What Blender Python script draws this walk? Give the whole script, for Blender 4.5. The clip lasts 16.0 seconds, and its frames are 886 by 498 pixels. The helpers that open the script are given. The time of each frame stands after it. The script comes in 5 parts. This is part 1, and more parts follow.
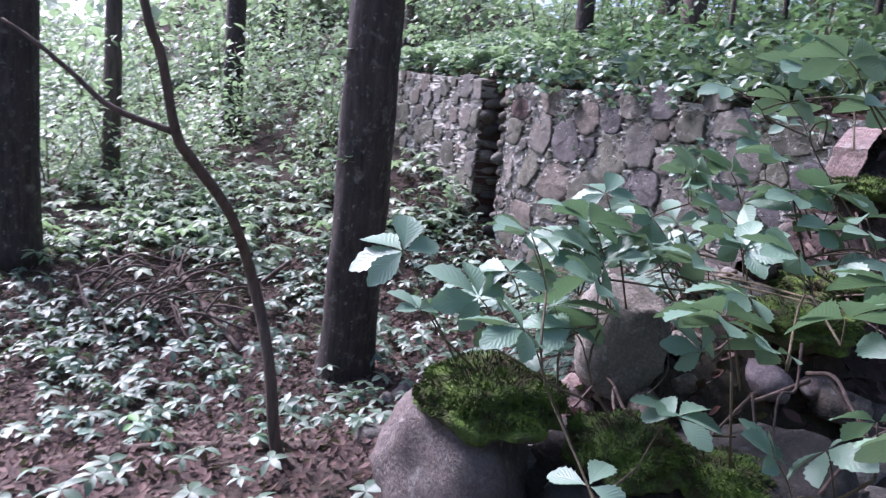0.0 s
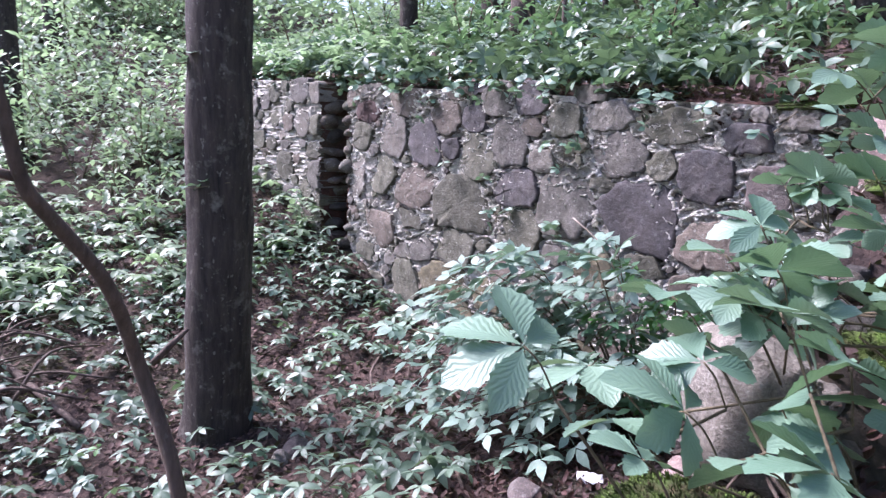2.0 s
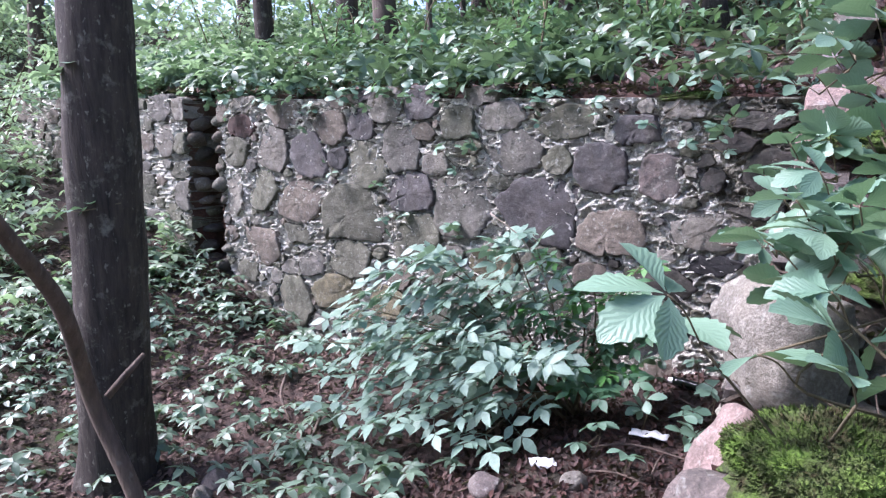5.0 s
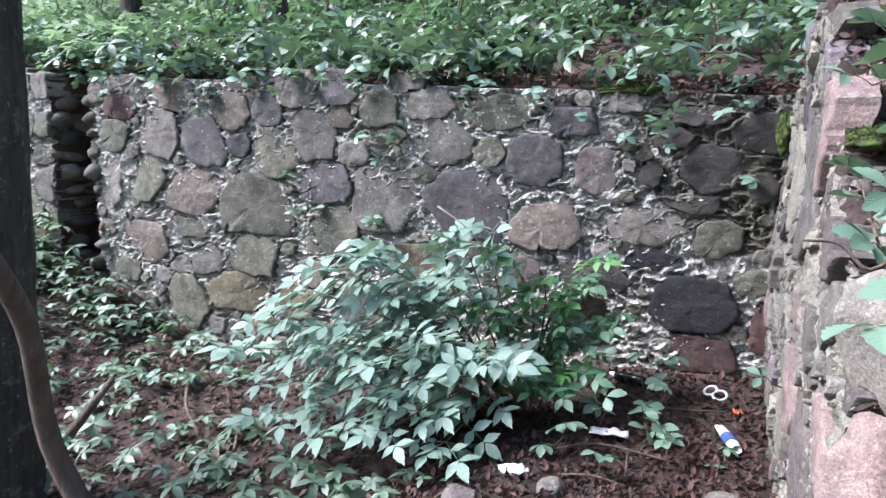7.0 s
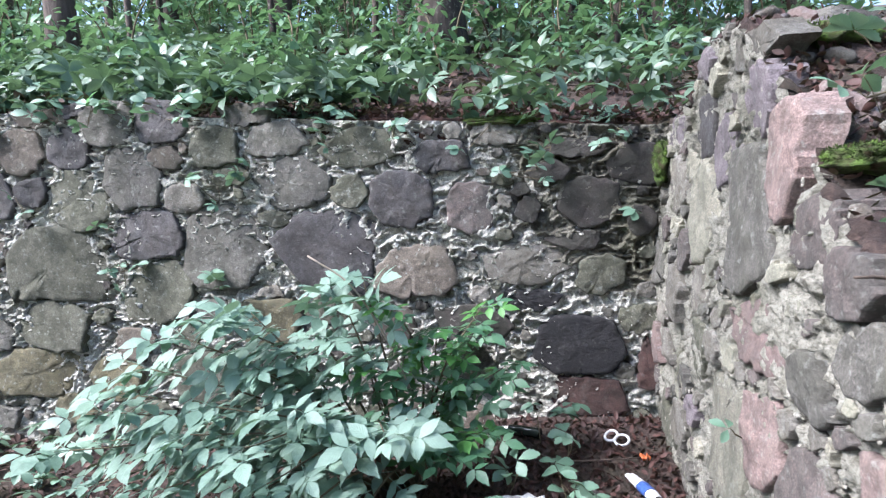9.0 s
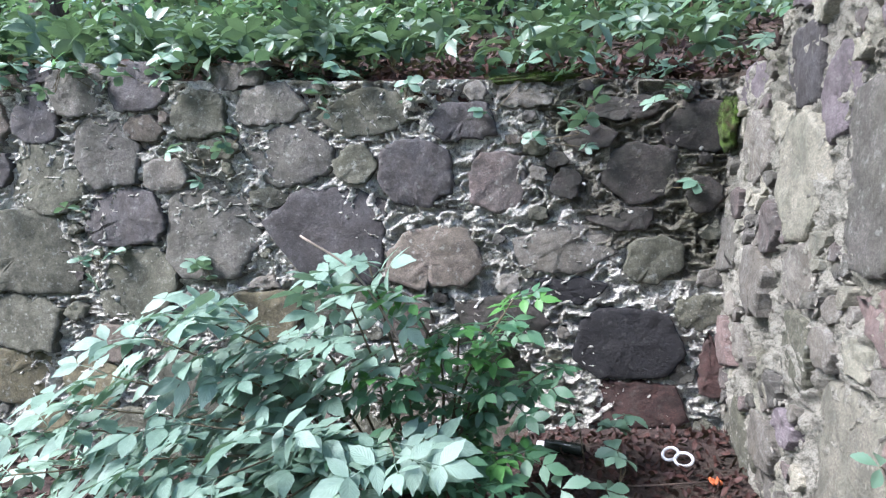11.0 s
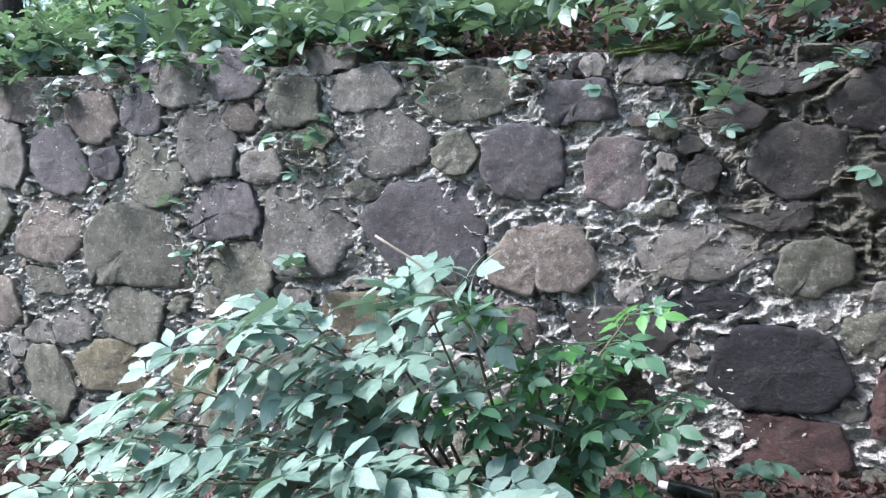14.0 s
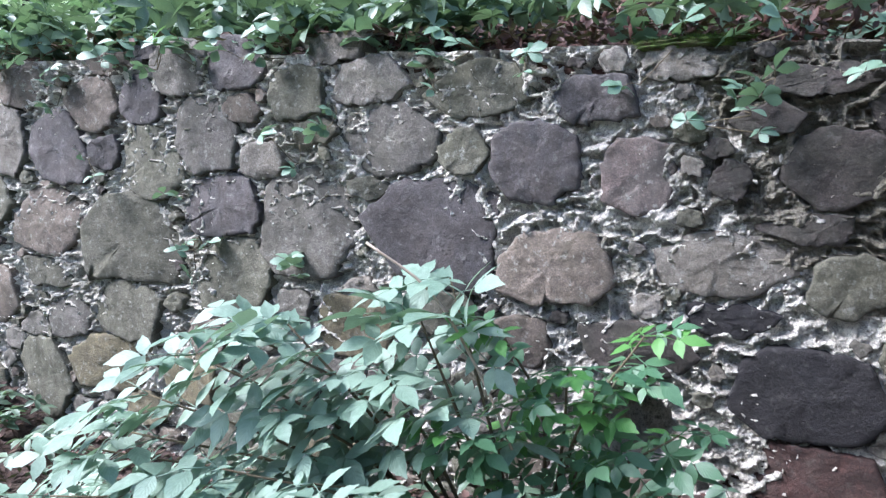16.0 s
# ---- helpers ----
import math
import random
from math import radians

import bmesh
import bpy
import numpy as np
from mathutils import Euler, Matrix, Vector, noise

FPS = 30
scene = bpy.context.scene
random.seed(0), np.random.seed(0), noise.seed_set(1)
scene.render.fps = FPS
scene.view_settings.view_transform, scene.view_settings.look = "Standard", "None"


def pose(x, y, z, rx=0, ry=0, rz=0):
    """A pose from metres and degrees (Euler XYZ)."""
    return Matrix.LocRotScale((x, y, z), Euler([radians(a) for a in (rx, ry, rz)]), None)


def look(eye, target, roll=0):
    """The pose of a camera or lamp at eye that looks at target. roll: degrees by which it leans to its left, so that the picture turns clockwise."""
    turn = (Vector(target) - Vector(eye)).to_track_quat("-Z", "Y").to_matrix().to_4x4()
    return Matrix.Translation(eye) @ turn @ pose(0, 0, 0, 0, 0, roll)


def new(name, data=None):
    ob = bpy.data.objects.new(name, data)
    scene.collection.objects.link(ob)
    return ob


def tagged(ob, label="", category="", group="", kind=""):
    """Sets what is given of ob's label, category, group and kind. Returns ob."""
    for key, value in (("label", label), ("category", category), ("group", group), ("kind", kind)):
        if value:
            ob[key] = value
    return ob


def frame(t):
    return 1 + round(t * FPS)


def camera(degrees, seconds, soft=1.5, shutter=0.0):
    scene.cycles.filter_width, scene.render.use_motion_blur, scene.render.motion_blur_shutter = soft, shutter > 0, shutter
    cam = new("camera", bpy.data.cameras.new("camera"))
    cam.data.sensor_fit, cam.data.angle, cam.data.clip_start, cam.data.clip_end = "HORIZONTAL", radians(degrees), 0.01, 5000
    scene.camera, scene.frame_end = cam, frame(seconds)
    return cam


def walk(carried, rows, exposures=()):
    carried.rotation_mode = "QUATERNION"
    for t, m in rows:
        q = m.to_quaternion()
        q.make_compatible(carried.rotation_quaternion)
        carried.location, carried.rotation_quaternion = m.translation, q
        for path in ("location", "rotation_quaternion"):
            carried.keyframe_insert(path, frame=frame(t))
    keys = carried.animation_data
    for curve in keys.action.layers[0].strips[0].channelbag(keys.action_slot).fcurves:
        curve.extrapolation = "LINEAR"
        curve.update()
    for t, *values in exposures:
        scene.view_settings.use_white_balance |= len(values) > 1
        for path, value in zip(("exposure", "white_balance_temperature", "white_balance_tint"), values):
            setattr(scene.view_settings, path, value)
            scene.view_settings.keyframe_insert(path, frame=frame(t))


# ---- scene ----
cam = camera(64.0, 16.0, 1.3, 0.3)
PATH = [
    (0, (1.484, -0.032, 1.312), (-0.318, 0.767, 0.978), 5.5),
    (0.5, (1.343, -0.097, 1.306), (-0.372, 0.887, 1.005), 4.4),
    (1, (1.2, -0.182, 1.306), (-0.446, 0.909, 0.991), 4.2),
    (1.5, (1.033, -0.195, 1.312), (-0.561, 0.981, 1.036), 3.1),
    (2, (0.859, -0.169, 1.322), (-0.677, 1.076, 1.022), 1.6),
    (2.5, (0.733, -0.194, 1.341), (-0.69, 1.184, 1.07), 1.0),
    (3, (0.633, -0.28, 1.329), (-0.75, 1.143, 1.081), -0.0),
    (5.5, (0.585, -0.424, 1.243), (-0.64, 1.137, 0.99), -1.5),
    (6, (0.427, -0.455, 1.235), (-0.768, 1.129, 0.985), -1.4),
    (6.5, (0.241, -0.438, 1.23), (-0.755, 1.268, 0.921), -1.7),
    (7, (0.133, -0.443, 1.241), (-0.77, 1.319, 0.96), -0.3),
    (7.5, (-0.05, -0.454, 1.244), (-0.665, 1.437, 1.028), -2.7),
    (8, (-0.198, -0.414, 1.253), (-0.664, 1.512, 0.98), -2.1),
    (8.5, (-0.254, -0.325, 1.243), (-0.717, 1.608, 1.017), -2.0),
    (9, (-0.293, -0.141, 1.23), (-0.698, 1.81, 1.053), -2.0),
    (11.5, (-0.438, 0.491, 1.121), (-0.925, 2.421, 0.921), -2.7),
    (12, (-0.406, 0.624, 1.136), (-0.987, 2.522, 0.893), -3.2),
    (12.5, (-0.401, 0.664, 1.126), (-1.041, 2.541, 0.864), -4.2),
    (13, (-0.405, 0.683, 1.134), (-1.119, 2.541, 0.942), -3.3),
    (13.5, (-0.418, 0.717, 1.133), (-1.197, 2.547, 0.925), -2.8),
    (14, (-0.408, 0.738, 1.128), (-1.22, 2.555, 0.928), -2.6),
    (14.5, (-0.403, 0.737, 1.111), (-1.278, 2.527, 0.936), -2.4),
    (15, (-0.404, 0.748, 1.113), (-1.288, 2.527, 0.877), -1.6),
    (15.5, (-0.415, 0.825, 1.122), (-1.254, 2.625, 0.886), -2.1),
    (16, (-0.424, 0.926, 1.155), (-1.291, 2.714, 0.933), -1.3),
]
EXPOSURES = [(0.0, 1.42, 5700, 37), (2.0, 1.72, 5800, 36), (3.2, 1.72, 5800, 34), (6.0, 1.7, 5750, 26), (9.0, 1.75, 5760, 17), (16.0, 1.77, 5680, 20)]
walk(cam, [(t, look(eye, target, roll)) for t, eye, target, roll in PATH], EXPOSURES)

# ---- world and light ----
world = bpy.data.worlds.new("forest_sky")
scene.world = world
world.use_nodes = True
wn = world.node_tree.nodes
sky = wn.new("ShaderNodeTexSky")
sky.sky_type = "NISHITA"
sky.sun_disc = False
sky.sun_elevation, sky.sun_rotation = radians(48), radians(-120)
sky.air_density, sky.dust_density, sky.ozone_density = 1.0, 2.0, 1.5
wn["Background"].inputs["Strength"].default_value = 0.12
world.node_tree.links.new(sky.outputs["Color"], wn["Background"].inputs["Color"])

sun_data = bpy.data.lights.new("sun", "SUN")
sun_data.energy, sun_data.angle, sun_data.color = 5.0, radians(28), (1.0, 0.97, 0.93)
sun = new("sun", sun_data)
sun.matrix_world = look((-8, -4.5, 10), (0, 0, 0))


# ---- materials ----
def material(name):
    m = bpy.data.materials.new(name)
    m.use_nodes = True
    return m, m.node_tree.nodes, m.node_tree.links, m.node_tree.nodes["Principled BSDF"]


def noise_node(n, l, scale, detail=4.0, rough=0.6, stretch=None, w=None):
    tc = n.new("ShaderNodeTexCoord")
    tex = n.new("ShaderNodeTexNoise")
    tex.inputs["Scale"].default_value, tex.inputs["Detail"].default_value = scale, detail
    tex.inputs["Roughness"].default_value = rough
    if stretch:
        mp = n.new("ShaderNodeMapping")
        mp.inputs["Scale"].default_value = stretch
        l.new(tc.outputs["Object"], mp.inputs["Vector"])
        l.new(mp.outputs["Vector"], tex.inputs["Vector"])
    else:
        l.new(tc.outputs["Object"], tex.inputs["Vector"])
    return tex.outputs["Fac"]


def ramp(n, l, fac, stops):
    r = n.new("ShaderNodeValToRGB")
    e = r.color_ramp.elements
    while len(e) < len(stops):
        e.new(0.5)
    for el, (p, c) in zip(e, stops):
        el.position, el.color = p, (*c, 1) if len(c) == 3 else c
    l.new(fac, r.inputs["Fac"])
    return r.outputs["Color"]


def mix(n, l, fac, a, b, mode="MIX"):
    m = n.new("ShaderNodeMix")
    m.data_type, m.blend_type = "RGBA", mode
    if isinstance(fac, (int, float)):
        m.inputs["Factor"].default_value = fac
    else:
        l.new(fac, m.inputs["Factor"])
    for k, v in ((6, a), (7, b)):
        if isinstance(v, tuple):
            m.inputs[k].default_value = (*v, 1)
        else:
            l.new(v, m.inputs[k])
    return m.outputs[2]


def bump(n, l, bsdf, fac, strength, distance, under=None):
    b = n.new("ShaderNodeBump")
    b.inputs["Strength"].default_value, b.inputs["Distance"].default_value = strength, distance
    l.new(fac, b.inputs["Height"])
    if under is not None:
        l.new(under, b.inputs["Normal"])
    l.new(b.outputs["Normal"], bsdf.inputs["Normal"])
    return b.outputs["Normal"]


def grey(v):
    return (v, v, v)


def scaled(c, k):
    return tuple(min(1.0, x * k) for x in c)


def stone_material(name, base, stain, lichen=0.5):
    """Weathered field stone: mineral grain, broad stains, pale lichen spots and a shade of its own for each stone."""
    m, n, l, b = material(name)
    grain = noise_node(n, l, 170, 3, 0.7)
    broad = noise_node(n, l, 7, 5, 0.65)
    spots = noise_node(n, l, 34, 4, 0.7)
    col = ramp(n, l, grain, [(0.3, scaled(base, 0.55)), (0.52, base), (0.72, scaled(base, 1.65))])
    col = mix(n, l, ramp(n, l, broad, [(0.4, grey(0)), (0.68, grey(0.75))]), col, stain)
    col = mix(n, l, ramp(n, l, noise_node(n, l, 13, 6, 0.8), [(0.42, grey(0.6)), (0.56, grey(0))]), col, scaled(stain, 0.45))
    col = mix(n, l, ramp(n, l, spots, [(0.57, grey(0)), (0.7, grey(lichen))]), col, (0.4, 0.41, 0.36))
    info = n.new("ShaderNodeObjectInfo")
    col = mix(n, l, 1.0, col, ramp(n, l, info.outputs["Random"], [(0.0, grey(0.72)), (1.0, grey(1.2))]), "MULTIPLY")
    l.new(col, b.inputs["Base Color"])
    b.inputs["Roughness"].default_value = 0.88
    mid = noise_node(n, l, 48, 6, 0.75)
    n1 = bump(n, l, b, broad, 0.4, 0.02)
    n2 = bump(n, l, b, mid, 0.9, 0.016, n1)
    bump(n, l, b, grain, 0.5, 0.004, n2)
    return m


STONE = {
    "l": stone_material("pale_granite", (0.215, 0.2, 0.168), (0.165, 0.144, 0.104)),
    "g": stone_material("grey_stone", (0.152, 0.14, 0.12), (0.112, 0.108, 0.078)),
    "d": stone_material("slate_blue_stone", (0.1, 0.094, 0.092), (0.088, 0.0736, 0.064), 0.25),
    "b": stone_material("brown_grey_stone", (0.156, 0.128, 0.102), (0.112, 0.096, 0.066)),
    "o": stone_material("olive_stone", (0.132, 0.128, 0.092), (0.08, 0.08, 0.048)),
    "y": stone_material("ochre_stone", (0.168, 0.144, 0.08), (0.104, 0.096, 0.056)),
    "r": stone_material("rosy_granite", (0.168, 0.132, 0.116), (0.12, 0.112, 0.096), 0.5),
    "p": stone_material("pink_granite", (0.27, 0.19, 0.165), (0.216, 0.168, 0.144), 0.5),
    "v": stone_material("mauve_stone", (0.2, 0.168, 0.172), (0.144, 0.124, 0.12), 0.4),
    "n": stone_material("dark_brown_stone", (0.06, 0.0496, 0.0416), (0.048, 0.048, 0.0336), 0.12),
    "m": stone_material("maroon_stone", (0.084, 0.0416, 0.0336), (0.056, 0.04, 0.032), 0.1),
    "k": stone_material("black_basalt", (0.0176, 0.0168, 0.0184), (0.028, 0.0256, 0.024), 0.1),
    "c": stone_material("cream_stone", (0.32, 0.296, 0.224), (0.24, 0.24, 0.176), 0.3),
}


def mortar_material(name, pale, dirt):
    m, n, l, b = material(name)
    fine = noise_node(n, l, 120, 5, 0.75)
    lumps = noise_node(n, l, 22, 5, 0.7)
    broad = noise_node(n, l, 2.3, 3, 0.6)
    col = mix(n, l, ramp(n, l, lumps, [(0.32, grey(0)), (0.47, grey(1))]), dirt, pale)
    col = mix(n, l, ramp(n, l, broad, [(0.52, grey(0)), (0.7, grey(0.5))]), col, (0.12, 0.12, 0.06))
    col = mix(n, l, ramp(n, l, fine, [(0.38, grey(0.6)), (0.52, grey(0))]), col, scaled(dirt, 0.5))
    l.new(col, b.inputs["Base Color"])
    b.inputs["Roughness"].default_value = 0.95
    n1 = bump(n, l, b, lumps, 1.0, 0.045)
    bump(n, l, b, fine, 1.0, 0.014, n1)
    return m


MORTAR = mortar_material("crumbling_lime_mortar", (0.76, 0.73, 0.635), (0.16, 0.142, 0.105))
CRUMB = mortar_material("mortar_crumbs", (0.8, 0.775, 0.69), (0.36, 0.33, 0.26))
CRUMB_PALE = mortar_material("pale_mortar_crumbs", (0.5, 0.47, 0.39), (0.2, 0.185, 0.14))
# dark mortar for the inner corner: damp staining plus corner shade in one colour
MORTAR_DAMP_SHADE = mortar_material("damp_shaded_mortar", (0.27, 0.25, 0.19), (0.06, 0.054, 0.04))
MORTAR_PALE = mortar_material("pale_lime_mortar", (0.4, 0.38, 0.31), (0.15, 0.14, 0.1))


def soil_material(name, a, b2, c):
    m, n, l, b = material(name)
    f1, f2, f3 = noise_node(n, l, 60, 6, 0.75), noise_node(n, l, 9, 5, 0.7), noise_node(n, l, 1.3, 3, 0.5)
    col = ramp(n, l, f1, [(0.3, a), (0.5, b2), (0.72, c)])
    col = mix(n, l, ramp(n, l, f2, [(0.45, grey(0)), (0.62, grey(0.8))]), col, a)
    col = mix(n, l, ramp(n, l, f3, [(0.5, grey(0)), (0.7, grey(0.5))]), col, (0.05, 0.055, 0.025))
    l.new(col, b.inputs["Base Color"])
    b.inputs["Roughness"].default_value = 1.0
    n1 = bump(n, l, b, f2, 0.8, 0.04)
    bump(n, l, b, f1, 0.9, 0.015, n1)
    return m


SOIL = soil_material("leafy_forest_soil", (0.022, 0.014, 0.011), (0.055, 0.034, 0.026), (0.12, 0.08, 0.064))
RED_SOIL = soil_material("reddish_humus", (0.028, 0.014, 0.01), (0.075, 0.032, 0.022), (0.13, 0.07, 0.05))


def bark_material(name, dark, light, lichen, amount):
    m, n, l, b = material(name)
    streak = noise_node(n, l, 26, 6, 0.7, (1.0, 1.0, 0.13))
    patch = noise_node(n, l, 9, 5, 0.7)
    fine = noise_node(n, l, 140, 3, 0.7)
    col = ramp(n, l, streak, [(0.32, dark), (0.66, light)])
    col = mix(n, l, ramp(n, l, patch, [(0.56, grey(0)), (0.72, grey(amount))]), col, lichen)
    speck = noise_node(n, l, 42, 3, 0.6, (1.0, 1.0, 0.55))
    col = mix(n, l, ramp(n, l, speck, [(0.63, grey(0)), (0.7, grey(amount))]), col, lichen)
    l.new(col, b.inputs["Base Color"])
    b.inputs["Roughness"].default_value = 0.9
    n1 = bump(n, l, b, streak, 0.9, 0.015)
    bump(n, l, b, fine, 0.5, 0.003, n1)
    return m


BARK = bark_material("dark_wet_bark", (0.012, 0.009, 0.007), (0.064, 0.049, 0.038), (0.2, 0.19, 0.155), 0.7)
BARK_FAR = bark_material("grey_brown_bark", (0.03, 0.022, 0.018), (0.12, 0.09, 0.072), (0.16, 0.15, 0.12), 0.35)
TWIG = bark_material("brown_twig_bark", (0.045, 0.032, 0.024), (0.14, 0.1, 0.075), (0.2, 0.19, 0.15), 0.3)
STEM = bark_material("green_brown_stem", (0.06, 0.05, 0.025), (0.15, 0.12, 0.07), (0.12, 0.13, 0.07), 0.3)


def leaf_material(name, base, tip, rough, glow=0.35, veins=9.0, per_object=False, coat=0.5):
    """A leaf: veined from its own u and v, a little see-through, with a waxy top."""
    m, n, l, b = material(name)
    uv = n.new("ShaderNodeUVMap")
    sep = n.new("ShaderNodeSeparateXYZ")
    l.new(uv.outputs["UV"], sep.inputs["Vector"])

    def op(kind, a, c, d=None):
        x = n.new("ShaderNodeMath")
        x.operation = kind
        for k, v in enumerate((a, c, d)):
            if v is None:
                continue
            if isinstance(v, (int, float)):
                x.inputs[k].default_value = v
            else:
                l.new(v, x.inputs[k])
        return x.outputs[0]

    across = op("ABSOLUTE", sep.outputs["X"], 0.0)
    phase = op("FRACT", op("SUBTRACT", op("MULTIPLY", sep.outputs["Y"], veins), op("MULTIPLY", across, veins * 0.33)), 0.0)
    side = op("ABSOLUTE", op("SUBTRACT", phase, 0.5), 0.0)
    vein = op("SMOOTH_MIN", op("MULTIPLY", side, 2.0), op("MULTIPLY", across, 5.0), 0.15)
    if per_object:
        rnd = n.new("ShaderNodeObjectInfo").outputs["Random"]
    else:
        rnd = n.new("ShaderNodeNewGeometry").outputs["Random Per Island"]
    mott = noise_node(n, l, 60, 3, 0.6)
    col = mix(n, l, rnd, base, tip)
    col = mix(n, l, ramp(n, l, mott, [(0.4, grey(0)), (0.7, grey(0.35))]), col, scaled(tip, 1.25))
    col = mix(n, l, ramp(n, l, vein, [(0.02, grey(0.25)), (0.1, grey(0))]), col, scaled(tip, 1.5))
    l.new(col, b.inputs["Base Color"])
    b.inputs["Roughness"].default_value = rough
    b.inputs["Specular IOR Level"].default_value = coat
    bump(n, l, b, vein, 0.2, 0.003)
    tr = n.new("ShaderNodeBsdfTranslucent")
    l.new(mix(n, l, 0.45, col, (0.2, 0.36, 0.1)), tr.inputs["Color"])
    ms = n.new("ShaderNodeMixShader")
    ms.inputs["Fac"].default_value = glow
    l.new(b.outputs["BSDF"], ms.inputs[1])
    l.new(tr.outputs["BSDF"], ms.inputs[2])
    l.new(ms.outputs["Shader"], n["Material Output"].inputs["Surface"])
    return m


LEAF = leaf_material("creeper_leaf", (0.085, 0.165, 0.105), (0.15, 0.245, 0.165), 0.48, 0.2, 9, True, 0.75)
# elder leaf whitened: the sky's sheen is part of the base colour
LEAF_BUSH = leaf_material("elder_leaf_sky_sheen", (0.125, 0.215, 0.15), (0.235, 0.34, 0.255), 0.56, 0.2, 8, True, 0.7)
LEAF_LOW = leaf_material("ground_leaf", (0.055, 0.1, 0.062), (0.115, 0.175, 0.112), 0.45, 0.2, 6, False, 0.6)
LEAF_FAR = leaf_material("understorey_leaf", (0.05, 0.115, 0.062), (0.11, 0.2, 0.105), 0.45, 0.3, 5, False, 0.5)
LEAF_LIME = leaf_material("young_leaf", (0.06, 0.19, 0.045), (0.1, 0.26, 0.06), 0.45, 0.3, 8, True, 0.5)
DEAD = leaf_material("dead_leaf", (0.024, 0.014, 0.011), (0.12, 0.074, 0.06), 0.75, 0.08, 6, False, 0.25)


HUMUS_LEAF = leaf_material("wet_humus_leaf", (0.018, 0.009, 0.007), (0.075, 0.034, 0.026), 0.6, 0.04, 6, False, 0.35)
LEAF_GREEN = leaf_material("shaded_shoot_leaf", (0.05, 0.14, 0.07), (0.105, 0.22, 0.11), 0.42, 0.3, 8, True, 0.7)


def moss_material(name, dark, bright):
    m, n, l, b = material(name)
    f1, f2 = noise_node(n, l, 22, 4, 0.65), noise_node(n, l, 260, 2, 0.6)
    col = ramp(n, l, f1, [(0.34, (0.06, 0.04, 0.018)), (0.46, dark), (0.66, bright)])
    col = mix(n, l, ramp(n, l, f2, [(0.3, grey(0.5)), (0.6, grey(0))]), col, scaled(dark, 0.4))
    l.new(col, b.inputs["Base Color"])
    b.inputs["Roughness"].default_value = 1.0
    bump(n, l, b, f2, 0.9, 0.006)
    return m


MOSS = moss_material("green_moss", (0.048, 0.068, 0.014), (0.115, 0.2, 0.026))


def plain(name, col, rough=0.6, metal=0.0, grain=90):
    m, n, l, b = material(name)
    f = noise_node(n, l, grain, 4, 0.6)
    l.new(ramp(n, l, f, [(0.3, scaled(col, 0.7)), (0.7, col)]), b.inputs["Base Color"])
    b.inputs["Roughness"].default_value, b.inputs["Metallic"].default_value = rough, metal
    bump(n, l, b, f, 0.2, 0.002)
    return m


# ---- mesh helpers ----
def mesh_of(name, verts, faces, mat, uvs=None, smooth=True):
    me = bpy.data.meshes.new(name)
    me.from_pydata([tuple(v) for v in verts] if not isinstance(verts, np.ndarray) else verts.tolist(), [], faces if isinstance(faces, list) else faces.tolist())
    if uvs is not None:
        layer = me.uv_layers.new(name="UVMap")
        loops = np.empty(len(me.loops), dtype=np.int32)
        me.loops.foreach_get("vertex_index", loops)
        layer.data.foreach_set("uv", np.asarray(uvs, dtype=np.float32)[loops].ravel())
    me.materials.append(mat)
    if smooth:
        me.polygons.foreach_set("use_smooth", np.ones(len(me.polygons), dtype=bool))
    me.update()
    return me


def under(name, me, parent, label="", m=None):
    """Links a mesh as one part under a thing or under a part."""
    ob = new(name, me)
    ob.parent = parent
    if m is not None:
        ob.matrix_basis = m
    return tagged(ob, label) if label else ob


def scatter(template, mats):
    """Copies of a small template (vertices, faces, uvs) at many poses, as the arrays of one mesh."""
    tv, tf, tu = template
    tv, tu = np.asarray(tv, float), np.asarray(tu, float)
    mats = np.asarray(mats, float)
    v = np.einsum("nij,vj->nvi", mats[:, :3, :3], tv) + mats[:, None, :3, 3]
    k = len(tv)
    faces = [tuple(i + n * k for i in f) for n in range(len(mats)) for f in tf]
    return v.reshape(-1, 3), faces, np.tile(tu, (len(mats), 1))


def joined(pieces):
    vs, fs, us, k = [], [], [], 0
    for v, f, u in pieces:
        vs.append(np.asarray(v, float))
        fs += [tuple(i + k for i in q) for q in f]
        us.append(np.asarray(u, float))
        k += len(v)
    return np.concatenate(vs), fs, np.concatenate(us)


def moved(piece, m):
    v, f, u = piece
    a = np.array(m)
    return np.asarray(v, float) @ a[:3, :3].T + a[:3, 3], f, u


